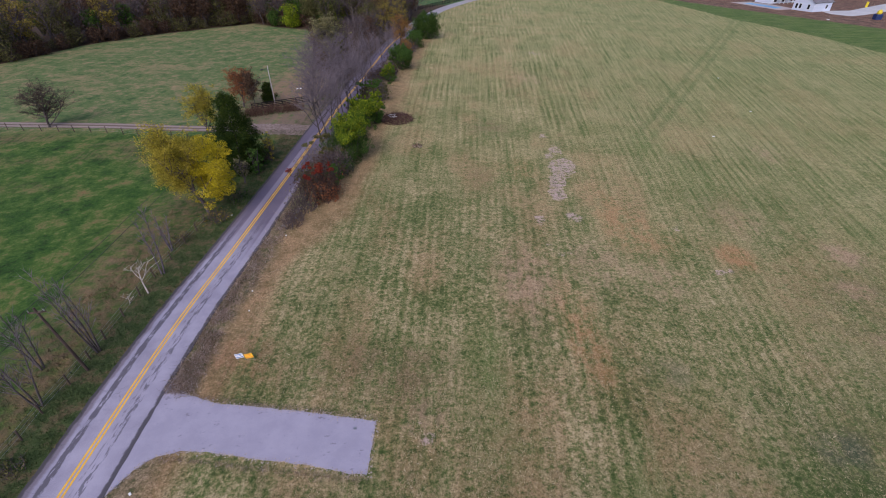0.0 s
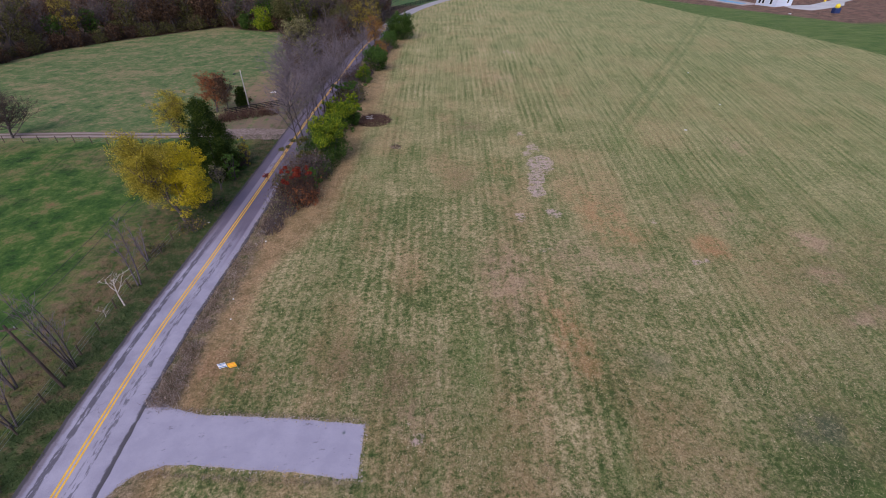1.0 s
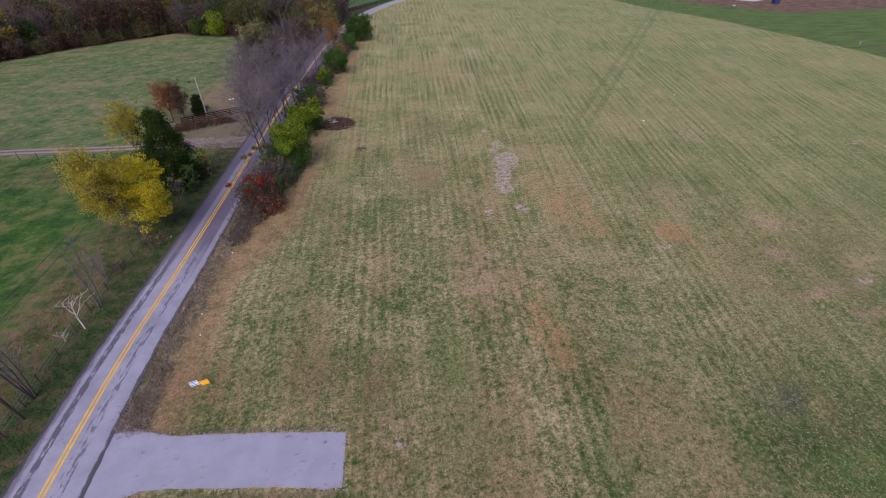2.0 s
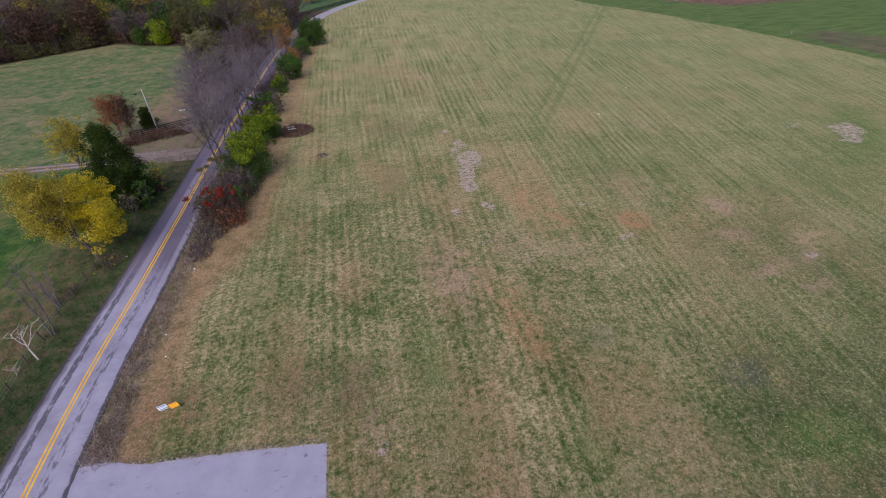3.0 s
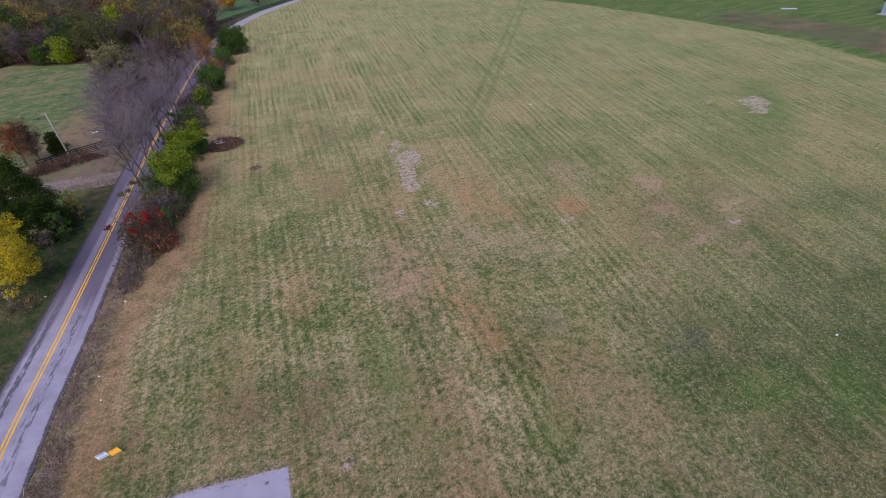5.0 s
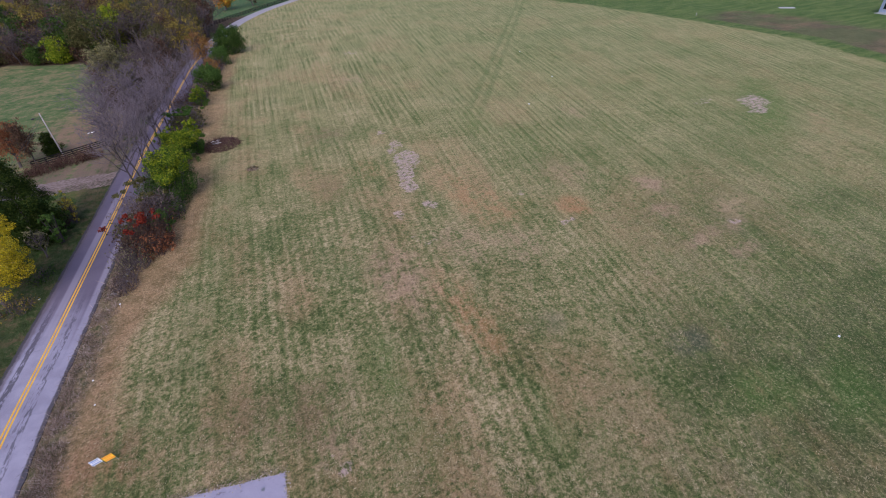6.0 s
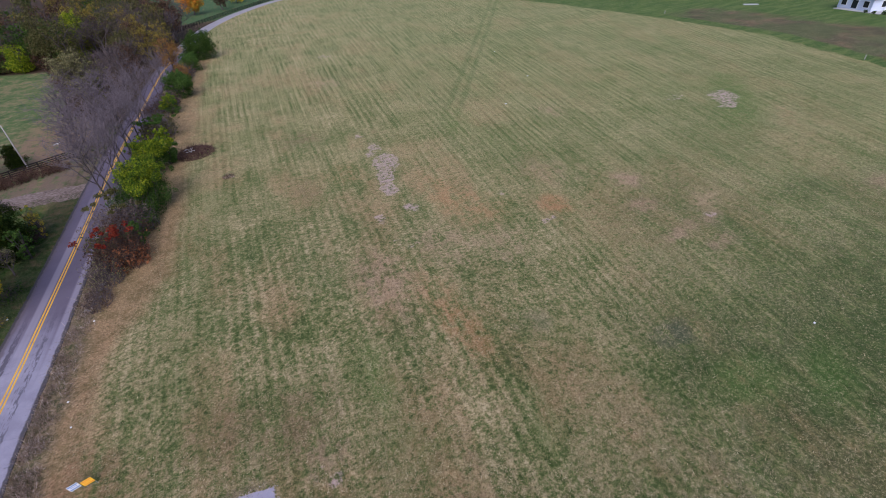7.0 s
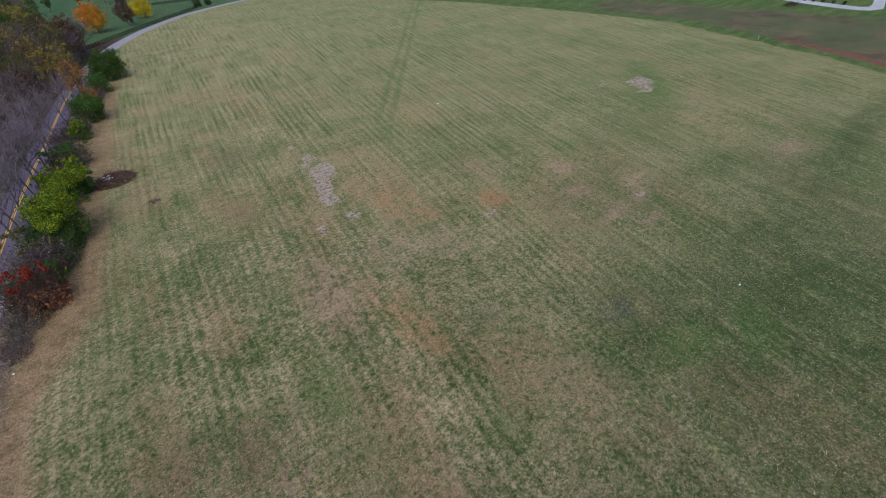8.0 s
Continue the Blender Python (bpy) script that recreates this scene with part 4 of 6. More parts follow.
def shrub(name, x, y, w, h, leaf, label, seed, count=2600, size=0.16, n=16, top=None, depth=None, twigs=0, group="", lump=0.46, twig=None, top_from=0.36):
    """A bush that leafs down to the ground, its stems inside, with a second leaf colour on its upper side."""
    rng = random.Random(seed)
    ob = thing(name, x, y, label, "bush", group)
    lumps = lumps_round(rng, n * 2, w, h, 0.0, lump * 0.72)
    if depth:
        lumps = [(Vector((c.x, c.y * depth / w, c.z)), r) for c, r in lumps]
    v, f = [], []
    for k in range(9):
        a = k * 2.4
        sweep(v, f, [Vector((math.cos(a) * 0.2, math.sin(a) * 0.2, -0.15)), Vector((math.cos(a) * w * 0.16, math.sin(a) * w * 0.16, h * 0.45)), Vector((math.cos(a) * w * 0.3, math.sin(a) * w * 0.3, h * 0.85))], [0.06, 0.04, 0.012], 4)
    mesh_object("stem", v, f, BARK, ob)
    if twigs:
        v, f = [], []
        for k in range(twigs):
            a, s = rng.random() * 6.283, rng.random() ** 0.5
            q = Vector((math.cos(a) * s * w * 0.5, math.sin(a) * s * w * 0.5, h * (0.35 + 0.65 * rng.random()) * (1.05 - 0.45 * s)))
            base = Vector((q.x * 0.35, q.y * 0.35, q.z * 0.2))
            sweep(v, f, [base, base.lerp(q, 0.6) + Vector((rng.gauss(0, 0.12), rng.gauss(0, 0.12), 0.1)), q], [0.026, 0.02, 0.012], 3)
        mesh_object("bare_crown", v, f, twig or TWIG, ob)
    if count:
        count, size = int(count * 2.4), size * 0.66
        v, f = leaf_cloud(rng, lumps, count, size, 0.4)
        raw_mesh("foliage", v, f, LEAF[leaf], ob)
    if top:
        upper = [(c + Vector((0, 0, r[2] * 0.18)), (r[0] * 1.02, r[1] * 1.02, r[2])) for c, r in lumps if c.z > h * top_from and math.hypot(c.x, c.y) < w * 0.4]
        v, f = leaf_cloud(rng, upper, int(count * 0.75), size, 0.62)
        raw_mesh("foliage", v, f, LEAF[top], ob, "yellowing upper leaves")
    return ob


def thicket(name, x, y, w, d, h, label, seed, stems, twig, leaf=None, count=0, top=None, size=0.11, group=""):
    """A tangle of crooked stems rooted over a patch of ground, with some leaves left on the side shoots."""
    rng = random.Random(seed)
    ob = thing(name, x, y, label, "bush", group)
    v, f, tips = [], [], []
    crest = [0.6 + 0.4 * rng.random() for _ in range(7)]
    for k in range(stems):
        a, s = rng.random() * 6.283, rng.random() ** 0.55
        p = Vector((math.cos(a) * s * w * 0.46, math.sin(a) * s * d * 0.46, -0.1))
        tall = h * (0.4 + 0.6 * rng.random()) * (1 - 0.45 * s * s) * crest[int(a / 6.284 * 7)]
        way = Vector((p.x / w * 0.7 + rng.gauss(0, 0.28), p.y / d * 0.7 + rng.gauss(0, 0.28), 1.0)).normalized()
        pts = [p]
        for i in range(3):
            way = (way + Vector((rng.gauss(0, 0.2), rng.gauss(0, 0.2), rng.gauss(0, 0.12)))).normalized()
            pts.append(pts[-1] + way * tall / 3)
        sweep(v, f, pts, [0.03, 0.022, 0.015, 0.008], 3)
        tips.append(pts[-1])
        for i in range(4):
            q = pts[1].lerp(pts[3], rng.random())
            e = Vector((rng.gauss(0, 1), rng.gauss(0, 1), rng.gauss(0.5, 0.5))).normalized() * tall * (0.12 + 0.2 * rng.random())
            sweep(v, f, [q, q + e * 0.5 + Vector((0, 0, 0.04)), q + e], [0.013, 0.01, 0.006], 3)
            tips.append(q + e)
    mesh_object("bare_crown", v, f, twig, ob)
    for name_leaf, share, low in ((leaf, 1.0, 0.0), (top, 0.45, 0.66)):
        if name_leaf:
            pick = [q for q in tips if q.z > h * low]
            pick = rng.sample(pick, max(3, int(len(pick) * (0.9 if low else 0.5))))
            lumps = [(q, (0.26 + 0.3 * rng.random(), 0.26 + 0.3 * rng.random(), 0.26)) for q in pick]
            lv, lf = leaf_cloud(rng, lumps, int(count * share), size, 0.1)
            raw_mesh("foliage", lv, lf, LEAF[name_leaf], ob, "bright upper leaves" if low else "")
    return ob


def cedar(name, x, y, height, width, label, seed, leaf="cedar", count=9000):
    """A dense conical evergreen with feathery sprays."""
    rng = random.Random(seed)
    ob = thing(name, x, y, label, "evergreen tree")
    part("trunk", tube([(0, 0, -0.2), (0.05, 0, height * 0.5), (0, 0, height * 0.96)], [0.2, 0.12, 0.03], 7), BARK, ob)
    lumps = []
    for i in range(110):
        t = (i + rng.random()) / 110
        a = 2.4 * i + rng.random()
        rr = width / 2 * (1 - t) ** 0.32 * (0.3 + 0.65 * rng.random()) * min(1.0, 0.6 + 2 * t)
        s = width * 0.13 * (1.15 - 0.6 * t) * (0.7 + 0.6 * rng.random())
        lumps.append((Vector((math.cos(a) * rr, math.sin(a) * rr, height * (0.06 + 0.86 * t))), (s * 1.15, s * 1.15, s)))
    v, f = leaf_cloud(rng, lumps, int(count * 4.2), 0.1, 0.15)
    raw_mesh("crown", v, f, LEAF[leaf], ob)
    return ob


def copy_many(ob, spots, rng, lo=0.85, hi=1.15):
    for x, y in spots:
        s = lo + (hi - lo) * rng.random()
        new_ob = copy_thing(ob, pose(x, y, ground_z(x, y), 0, 0, rng.random() * 360))
        new_ob.scale = (s, s, s * (0.92 + 0.2 * rng.random()))


def build_roadside_west():
    leafy_tree("yellow_tree", -30.4, 51.6, 12.6, 8.4, "gold", "broad tree with bright yellow autumn leaves beside the road", seed=5, count=40000, size=0.08, clear=0.06, n=30, lump=0.3, hollow=0.1, second="yellow", spray=0.95, limbs=(11, 6, 4))
    cedar("cedar", -31.3, 66.2, 12.4, 8.0, "dark green bushy cedar tree beside the road", 3)
    leafy_tree("gold_tree", -41.5, 77.5, 10.2, 5.4, "gold", "slim tree with thinning golden leaves near the lane", seed=8, count=8000, size=0.1, clear=0.04, n=22, lump=0.34, hollow=0.1, spray=0.75, limbs=(12, 5, 3))
    for x, y, w, h, leaf, seed in ((-29.0, 68.0, 3.0, 3.4, "green", 185), (-33.0, 60.0, 4.0, 3.2, "olive", 186), (-31.6, 57.0, 3.4, 2.6, "dark", 184)):
        shrub("understory_bush", x, y, w, h, leaf, "dark low bush under the roadside trees", seed, 700, 0.13, 10, twigs=200, group="bushes under the trees", twig=DARKTWIG)
    shrub("green_bush", -28.3, 64.0, 2.6, 4.6, "green", "green bush at the foot of the cedar", 12, 1100, 0.15, 10)
    shrub("gold_bush", -27.9, 69.0, 2.0, 4.8, "gold", "thin golden bush beside the cedar", 14, 500, 0.14, 9, twigs=60)
    leafy_tree("sapling", -29.2, 60.8, 4.2, 2.4, "pale", "thin pale sapling on the grass verge", seed=14, count=260, size=0.12, clear=0.35, n=8)
    leafy_tree("rust_tree", -42.2, 97.0, 8.2, 6.6, "rust", "small tree with thinning rust-red leaves", seed=21, count=8000, size=0.1, clear=0.05, n=16, lump=0.34, hollow=0.1, spray=0.6, limbs=(9, 5, 3))
    leafy_tree("brown_tree", -38.9, 94.8, 8.4, 3.6, "brown", "narrow tree with brown and red leaves by the fence", seed=22, count=4200, size=0.11, clear=0.04, n=16, lump=0.34, hollow=0.1, spray=0.55, limbs=(9, 5, 3))
    cedar("cedar", -37.6, 100.2, 4.6, 3.4, "small dark cedar beside the utility pole", 24, count=1800)
    bare_tree("bare_tree", -75.6, 85.6, 8.6, 1.5, "broad leafless tree standing beside the gravel lane", 31, r=0.22, kids=(14, 8, 6, 4), twig=DARKTWIG, bark=BARK, fork=0.05, fine=0.014, up=0.7)
    coppice("bare_tree", -30.4, 27.9, 10.0, 4, "tall leafless tree of several stems on the verge", 33, BARK, LILAC)
    coppice("bare_tree", -31.4, 22.2, 8.5, 3, "leafless tree of thin stems behind the wire fence", 34, BARK, LILAC)
    coppice("bare_tree", -34.0, 26.0, 8.0, 3, "leafless tree of thin stems behind the wire fence", 38, BARK, LILAC)
    coppice("bare_tree", -30.3, 39.0, 8.4, 2, "slender grey leafless tree by the fence", 35, LILAC, LILAC, 0.1, 22)
    coppice("bare_tree", -31.6, 43.5, 5.5, 3, "thin grey sapling clump by the fence", 39, LILAC, LILAC, 0.2, 12)
    bare_tree("white_tree", -30.2, 35.8, 4.0, 0.9, "small dead tree with pale white bark", 36, r=0.09, levels=3, kids=(4, 3, 3), bark=BIRCH, twig=BIRCH, fork=0.5, lean=-0.15, fine=0.014)
    bare_tree("white_tree", -31.3, 34.3, 1.6, 0.8, "dead white sapling leaning by the fence", 37, r=0.04, levels=2, kids=(4, 3), bark=BIRCH, twig=BIRCH, fork=0.4, lean=0.3)
    thicket("brush", -31.6, 45.5, 2.4, 3.4, 1.3, "low tangled brown brush on the verge", 41, 60, TWIG, "olive", 160, group="verge brush")
    thicket("brush", -29.4, 50.4, 3.4, 3.0, 2.2, "thin bare scrub under the yellow tree", 46, 70, TWIG, "dun", 200, group="verge brush")
    thicket("brush", -28.6, 56.0, 2.4, 4.0, 1.6, "thin bare scrub under the yellow tree", 47, 60, TWIG, "dark", 260, group="verge brush")
    thicket("brush", -29.9, 17.0, 2.4, 2.0, 1.4, "low tangled brown brush on the verge", 45, 60, TWIG, "olive", 120, group="verge brush")
    for x, y, w, seed in ((-36.9, 92.6, 4.6, 51), (-33.8, 93.8, 4.4, 52), (-31.0, 95.0, 3.8, 53), (-39.0, 91.4, 3.4, 54)):
        thicket("brush", x, y, w * 1.1, w * 0.8, 2.8, "low reddish-brown brush below the board fence", seed, 170, BRUSH, "brown", 500, group="brush below the fence")


def build_roadside_east():
    thicket("red_bush", -17.3, 57.2, 4.6, 4.4, 5.8, "tall tangled bush with crimson leaves at its top", 61, 300, DARKTWIG, "brown", 1900, "red", 0.13)
    thicket("rust_bush", -16.5, 56.0, 3.8, 4.4, 4.0, "brown and rust bush beside the mown field", 62, 200, DARKTWIG, "rust", 1500, None, 0.13)
    thicket("bare_bush", -18.6, 53.6, 3.6, 5.0, 3.8, "tangled bush with few dull leaves at the road's edge", 63, 230, TWIG, "pale", 500, None, 0.1)
    thicket("bare_bush", -19.0, 49.8, 2.6, 4.6, 2.2, "low bare tangle at the road's edge", 60, 150, TWIG, "brown", 220, None, 0.09)
    shrub("green_bush", -15.7, 60.8, 2.8, 3.0, "green", "small fresh green bush at the field's edge", 64, 1300, 0.14, 10)
    shrub("lime_bush", -14.4, 69.5, 8.0, 7.2, "dark", "large rounded bush, dark green with yellow-green top", 65, 6200, 0.15, 28, top="lime", top_from=0.56, lump=0.42)
    thicket("grey_bush", -17.8, 65.6, 6.4, 7.4, 6.6, "greyish half-bare bush beside the road", 66, 380, LILAC, "mauve", 3000, "olive", 0.12)
    shrub("lime_bush", -15.4, 84.0, 6.6, 5.6, "dark", "rounded bush, green with a yellow-green crown", 67, 4800, 0.15, 26, top="lime", top_from=0.56, lump=0.42)
    shrub("lime_bush", -12.9, 86.5, 4.2, 6.4, "green", "upright bush with bright yellow-green leaves", 68, 2900, 0.15, 20, top="lime", lump=0.34, top_from=0.5)
    thicket("grey_bush", -15.2, 101.5, 6.0, 6.4, 5.4, "greyish half-bare bush at the field's edge", 69, 300, LILAC, "olive", 3200, "green", 0.15)
    shrub("lime_bush", -13.2, 117.5, 4.0, 4.4, "green", "yellow-green bush among bare stems", 70, 1500, 0.17, 12, top="lime", twigs=80)
    thicket("grey_bush", -16.5, 119.0, 5.5, 6.0, 5.0, "brown half-bare bush beside the road", 71, 260, LILAC, "brown", 900, None, 0.14)
    shrub("green_bush", -11.2, 130.0, 7.0, 6.0, "dark", "dark green rounded bush at the field's edge", 72, 3000, 0.19, 18, top="green")
    shrub("rust_bush", -10.6, 146.0, 5.0, 5.0, "ochre", "rusty brown bush at the field's edge", 73, 1200, 0.18, 14)
    shrub("green_bush", -8.6, 160.0, 6.4, 4.8, "dark", "dark green bush beside a larger one", 74, 2200, 0.2, 16, top="green")
    shrub("green_bush", -4.6, 174.0, 11.0, 8.4, "dark", "large dark green bush at the end of the hedgerow", 75, 4600, 0.22, 26, top="dark")
    for x, y, w, h, leaf, seed in ((-17.4, 62.8, 4.8, 4.4, "brown", 168), (-15.4, 64.6, 3.6, 3.2, "dark", 169), (-17.6, 73.5, 4.8, 4.2, "green", 171), (-16.6, 78.4, 5.0, 4.6, "green", 172), (-16.6, 92.5, 4.6, 3.6, "brown", 173), (-15.4, 108.5, 4.8, 4.0, "olive", 174), (-13.9, 124.0, 4.6, 4.2, "brown", 175), (-12.4, 138.5, 5.2, 4.6, "olive", 176), (-10.6, 152.5, 5.0, 4.2, "brown", 177), (-18.9, 60.8, 3.6, 3.4, "olive", 178), (-8.0, 184, 6, 5, "brown", 179)):
        thicket("hedgerow_bush", x, y, w, w * 1.3, h * 1.2, "thin half-bare hedgerow bush beside the road", seed, 210, TWIG if y < 100 else LILAC, leaf, 1500, None, 0.13, "hedgerow bushes")
    rng = random.Random(77)
    a = bare_tree("bare_tree", -21.0, 75.5, 11.0, 0.85, "slender leafless tree leaning over the road", 78, "bare trees along the road", 0.15, 3, (10, 6, 5), fork=0.3, fine=0.02, twig=LILAC)
    b = bare_tree("bare_tree", -20.5, 82.0, 10.5, 0.8, "slender leafless tree leaning over the road", 79, "bare trees along the road", 0.14, 3, (10, 6, 5), fork=0.35, fine=0.02, twig=LILAC)
    copy_many(a, [(-20.4, 88.5), (-19.6, 95.0), (-18.8, 103.5), (-18.2, 112.0), (-16.6, 134)], rng, 0.8, 1.05)
    copy_many(b, [(-20.8, 79.0), (-20.0, 91.5), (-19.4, 98.8), (-18.5, 108.0), (-17.6, 121), (-15.9, 142)], rng, 0.8, 1.1)


def far_wood(kinds, spots, rng):
    """The deep wood, where no tree can be counted: whole trees of the given kinds, joined."""
    verts, faces, slots, mats, first = [], [], [], [], 0
    for x, y, pick, lo, hi in spots:
        s, a = lo + (hi - lo) * rng.random(), rng.random() * 6.283
        for child in (c for c in kinds[pick].children if not c.name.startswith("inner_limb")):
            me = child.data
            co, loops = np.empty(len(me.vertices) * 3), np.empty(len(me.loops), dtype=np.int32)
            me.vertices.foreach_get("co", co)
            me.loops.foreach_get("vertex_index", loops)
            co = co.reshape(-1, 3) * s
            co = np.stack([co[:, 0] * math.cos(a) - co[:, 1] * math.sin(a) + x, co[:, 0] * math.sin(a) + co[:, 1] * math.cos(a) + y, co[:, 2]], 1)
            if me.materials[0] not in mats:
                mats.append(me.materials[0])
            verts.append(co)
            faces.append(loops.reshape(-1, 4) + first)
            slots.append(np.full(len(loops) // 4, mats.index(me.materials[0]), dtype=np.int32))
            first += len(co)
    ob = raw_mesh("deep_wood", np.concatenate(verts), np.concatenate(faces), mats[0], None)
    for m in mats[1:]:
        ob.data.materials.append(m)
    ob.data.polygons.foreach_set("material_index", np.concatenate(slots))
    tagged(ob, "deep brown and olive autumn wood behind the pasture", "wood", kind="stuff")


def build_woods():
    """Trees behind the far pasture, beside the bend and past it."""
    a_lilac = bare_tree("bare_tree", -26.8, 96, 9.0, 1.1, "grey leafless tree with fine twigs by the road", 98, "bare trees along the road", 0.18, 3, (12, 6, 5), fork=0.15, fine=0.02, twig=LILAC)
    rng = random.Random(90)
    kinds = [
        bare_tree("wood_tree", -41.0, 199, 12.5, 0.95, "leafless grey-brown tree at the wood's edge", 91, "trees of the wood", 0.22, 3, (8, 6, 3), fine=0.04),
        bare_tree("wood_tree", -35.5, 203, 13.5, 0.9, "leafless grey-brown tree at the wood's edge", 92, "trees of the wood", 0.24, 3, (8, 6, 3), fine=0.04),
        leafy_tree("wood_tree", -60, 214, 13.5, 8.5, "brown", "tree with sparse brown leaves in the wood", seed=93, count=1650, size=0.27, n=22, group="trees of the wood", limbs=(6, 4), hollow=0.2),
        leafy_tree("wood_tree", -70, 217, 14.5, 8.5, "olive", "tree with dull olive leaves in the wood", seed=94, count=1450, size=0.27, n=22, group="trees of the wood", limbs=(6, 4), hollow=0.2),
        leafy_tree("wood_tree", -80, 221, 13.5, 8.0, "dun", "tree with dull golden leaves in the wood", seed=95, count=1600, size=0.24, n=20, group="trees of the wood", limbs=(6, 4), hollow=0.2),
        leafy_tree("wood_tree", -90, 218, 12.5, 7.5, "dark", "dark green tree in the wood", seed=96, count=1450, size=0.27, n=20, group="trees of the wood", limbs=(6, 4), hollow=0.3),
    ]
    spots = []
    line = WOOD[1:-4]
    for row in range(6):
        for a, b in zip(line, line[1:]):
            m = max(1, int(math.dist(a, b) / (4.2 + row * 0.5)))
            nx, ny = -(b[1] - a[1]), b[0] - a[0]
            ln = math.hypot(nx, ny)
            for k in range(m):
                t = (k + rng.random()) / m
                d = 3.0 + row * 5.5 + rng.random() * 3
                spots.append((a[0] + (b[0] - a[0]) * t + nx / ln * d, a[1] + (b[1] - a[1]) * t + ny / ln * d, row))
    deep = []
    for x, y, row in spots:
        pick = rng.choices(range(6), (4, 4, 6, 4, 1.6, 1.8))[0]
        if row < 3:
            copy_many(kinds[pick], [(x, y)], rng, 0.8, 1.25)
        else:
            deep.append((x, y, pick, 0.85, 1.3))
    # the strip between the pasture and the road, towards the bend
    copy_many(a_lilac, [(-27.5, 104), (-30.5, 110), (-27.0, 118), (-32.5, 118), (-28.5, 125), (-25.8, 131), (-34.5, 129)], rng, 0.85, 1.15)
    for k in range(18):
        y = 128 + 62 * (k + rng.random()) / 18
        x = along(ROAD, y) - 5.0 - rng.random() * 9
        pick = rng.choices(range(6), (8, 8, 2, 1, 1, 0))[0]
        copy_many(kinds[pick], [(x, y)], rng, 0.65, 0.88)
    for k in range(95):
        y = 192 + 72 * (k + rng.random()) / 95
        x = along(ROAD, min(y, 230)) - 5.5 - rng.random() ** 1.1 * 58
        if x < -36 and y < 208:
            y += 14
        pick = rng.choices(range(6), (8, 8, 4, 3, 1.5, 1.0))[0]
        copy_many(kinds[pick], [(x, y)], rng, 0.75, 1.15)
    for k in range(16):
        y = 240 + 34 * rng.random()
        copy_many(kinds[rng.choices(range(6), (4, 4, 5, 4, 1.5, 3))[0]], [(-15 - 0.3 * (y - 240) - rng.random() * 30, y)], rng, 0.8, 1.1)
    for k in range(30):
        y = 272 + 80 * rng.random()
        deep.append((-24 - 0.1 * (y - 272) - rng.random() * 40, y, rng.choices(range(6), (1, 1, 4, 4, 0.6, 4))[0], 0.95, 1.3))
    for k in range(64):
        x, y = -48 - 80 * rng.random(), 222 + 90 * rng.random() ** 1.2
        deep.append((x, y, rng.choices(range(6), (2, 2, 5, 5, 1.5, 2))[0], 0.9, 1.3))
    for k in range(22):
        deep.append((-150 + 12 * k + rng.gauss(0, 3), 455 + 4 * k + rng.gauss(0, 6), rng.choice((2, 3, 5)), 1.0, 1.4))
    far_wood(kinds, deep, rng)
    copy_many(kinds[5], [(-56, 206), (-47, 206), (-70, 211)], rng, 1.0, 1.2)
    copy_many(kinds[3], [(-44, 196), (-38, 205)], rng, 0.9, 1.1)
    leafy_tree("pale_tree", -31.0, 133.5, 13.4, 10.0, "pale", "pale olive tree above the bare wood", seed=101, count=9000, size=0.15, n=30, hollow=0.2, spray=0.8, limbs=(10, 5, 3))
    leafy_tree("green_tree", -59.5, 199.5, 8.5, 8.0, "lime", "bright green tree at the edge of the dark wood", seed=102, count=5000, size=0.2, n=28, clear=0.0)
    leafy_tree("green_tree", -50.5, 201.0, 15.0, 10.5, "olive", "broad olive-green tree at the edge of the wood", seed=107, count=9000, size=0.2, n=36, clear=0.0, second="green")
    leafy_tree("green_tree", -42.0, 207.0, 16.0, 9.0, "lime", "tall yellow-green tree in the wood", seed=108, count=6000, size=0.22, n=30, clear=0.05)
    leafy_tree("green_tree", -66.0, 204.0, 6.5, 7.0, "dark", "low dark green tree at the wood's edge", seed=109, count=4200, size=0.2, n=24, clear=0.0)
    leafy_tree("olive_tree", -37.0, 214.0, 17.0, 9.0, "dun", "tall tree with dull golden leaves in the wood", seed=112, count=5200, size=0.22, n=28, clear=0.08)
    leafy_tree("orange_tree", -13.8, 164.0, 9.6, 7.0, "ochre", "rusty orange tree in the hedgerow", seed=103, count=3200, size=0.17, n=18, clear=0.1)
    leafy_tree("gold_tree", -14.6, 176.0, 12.5, 7.5, "dun", "tall tree with dull golden leaves by the road", seed=104, count=3400, size=0.18, n=20, clear=0.15)
    leafy_tree("gold_tree", -24.5, 205.0, 13.0, 8.5, "dun", "golden tree within the bare wood", seed=105, count=2000, size=0.24, n=20)
    for k in range(84):
        t = k / 84 * (len(line) - 1)
        i = min(len(line) - 2, int(t))
        x, y = line[i][0] + (line[i + 1][0] - line[i][0]) * (t - i), line[i][1] + (line[i + 1][1] - line[i][1]) * (t - i)
        if k == 0:
            first = shrub("undergrowth", x, y + 2, 5.0, 4.0, "brown", "tangled brown undergrowth below the trees", 110, 230, 0.3, 12, twigs=60, group="undergrowth", twig=DARKTWIG)
            second = shrub("undergrowth", x + 3, y + 3, 5.0, 4.4, "olive", "dull olive undergrowth below the trees", 111, 250, 0.3, 12, twigs=50, group="undergrowth", twig=DARKTWIG)
        else:
            copy_many(first if rng.random() < 0.6 else second, [(x + rng.gauss(0, 1.5), y + 2 + rng.random() * 5)], rng, 0.7, 1.4)
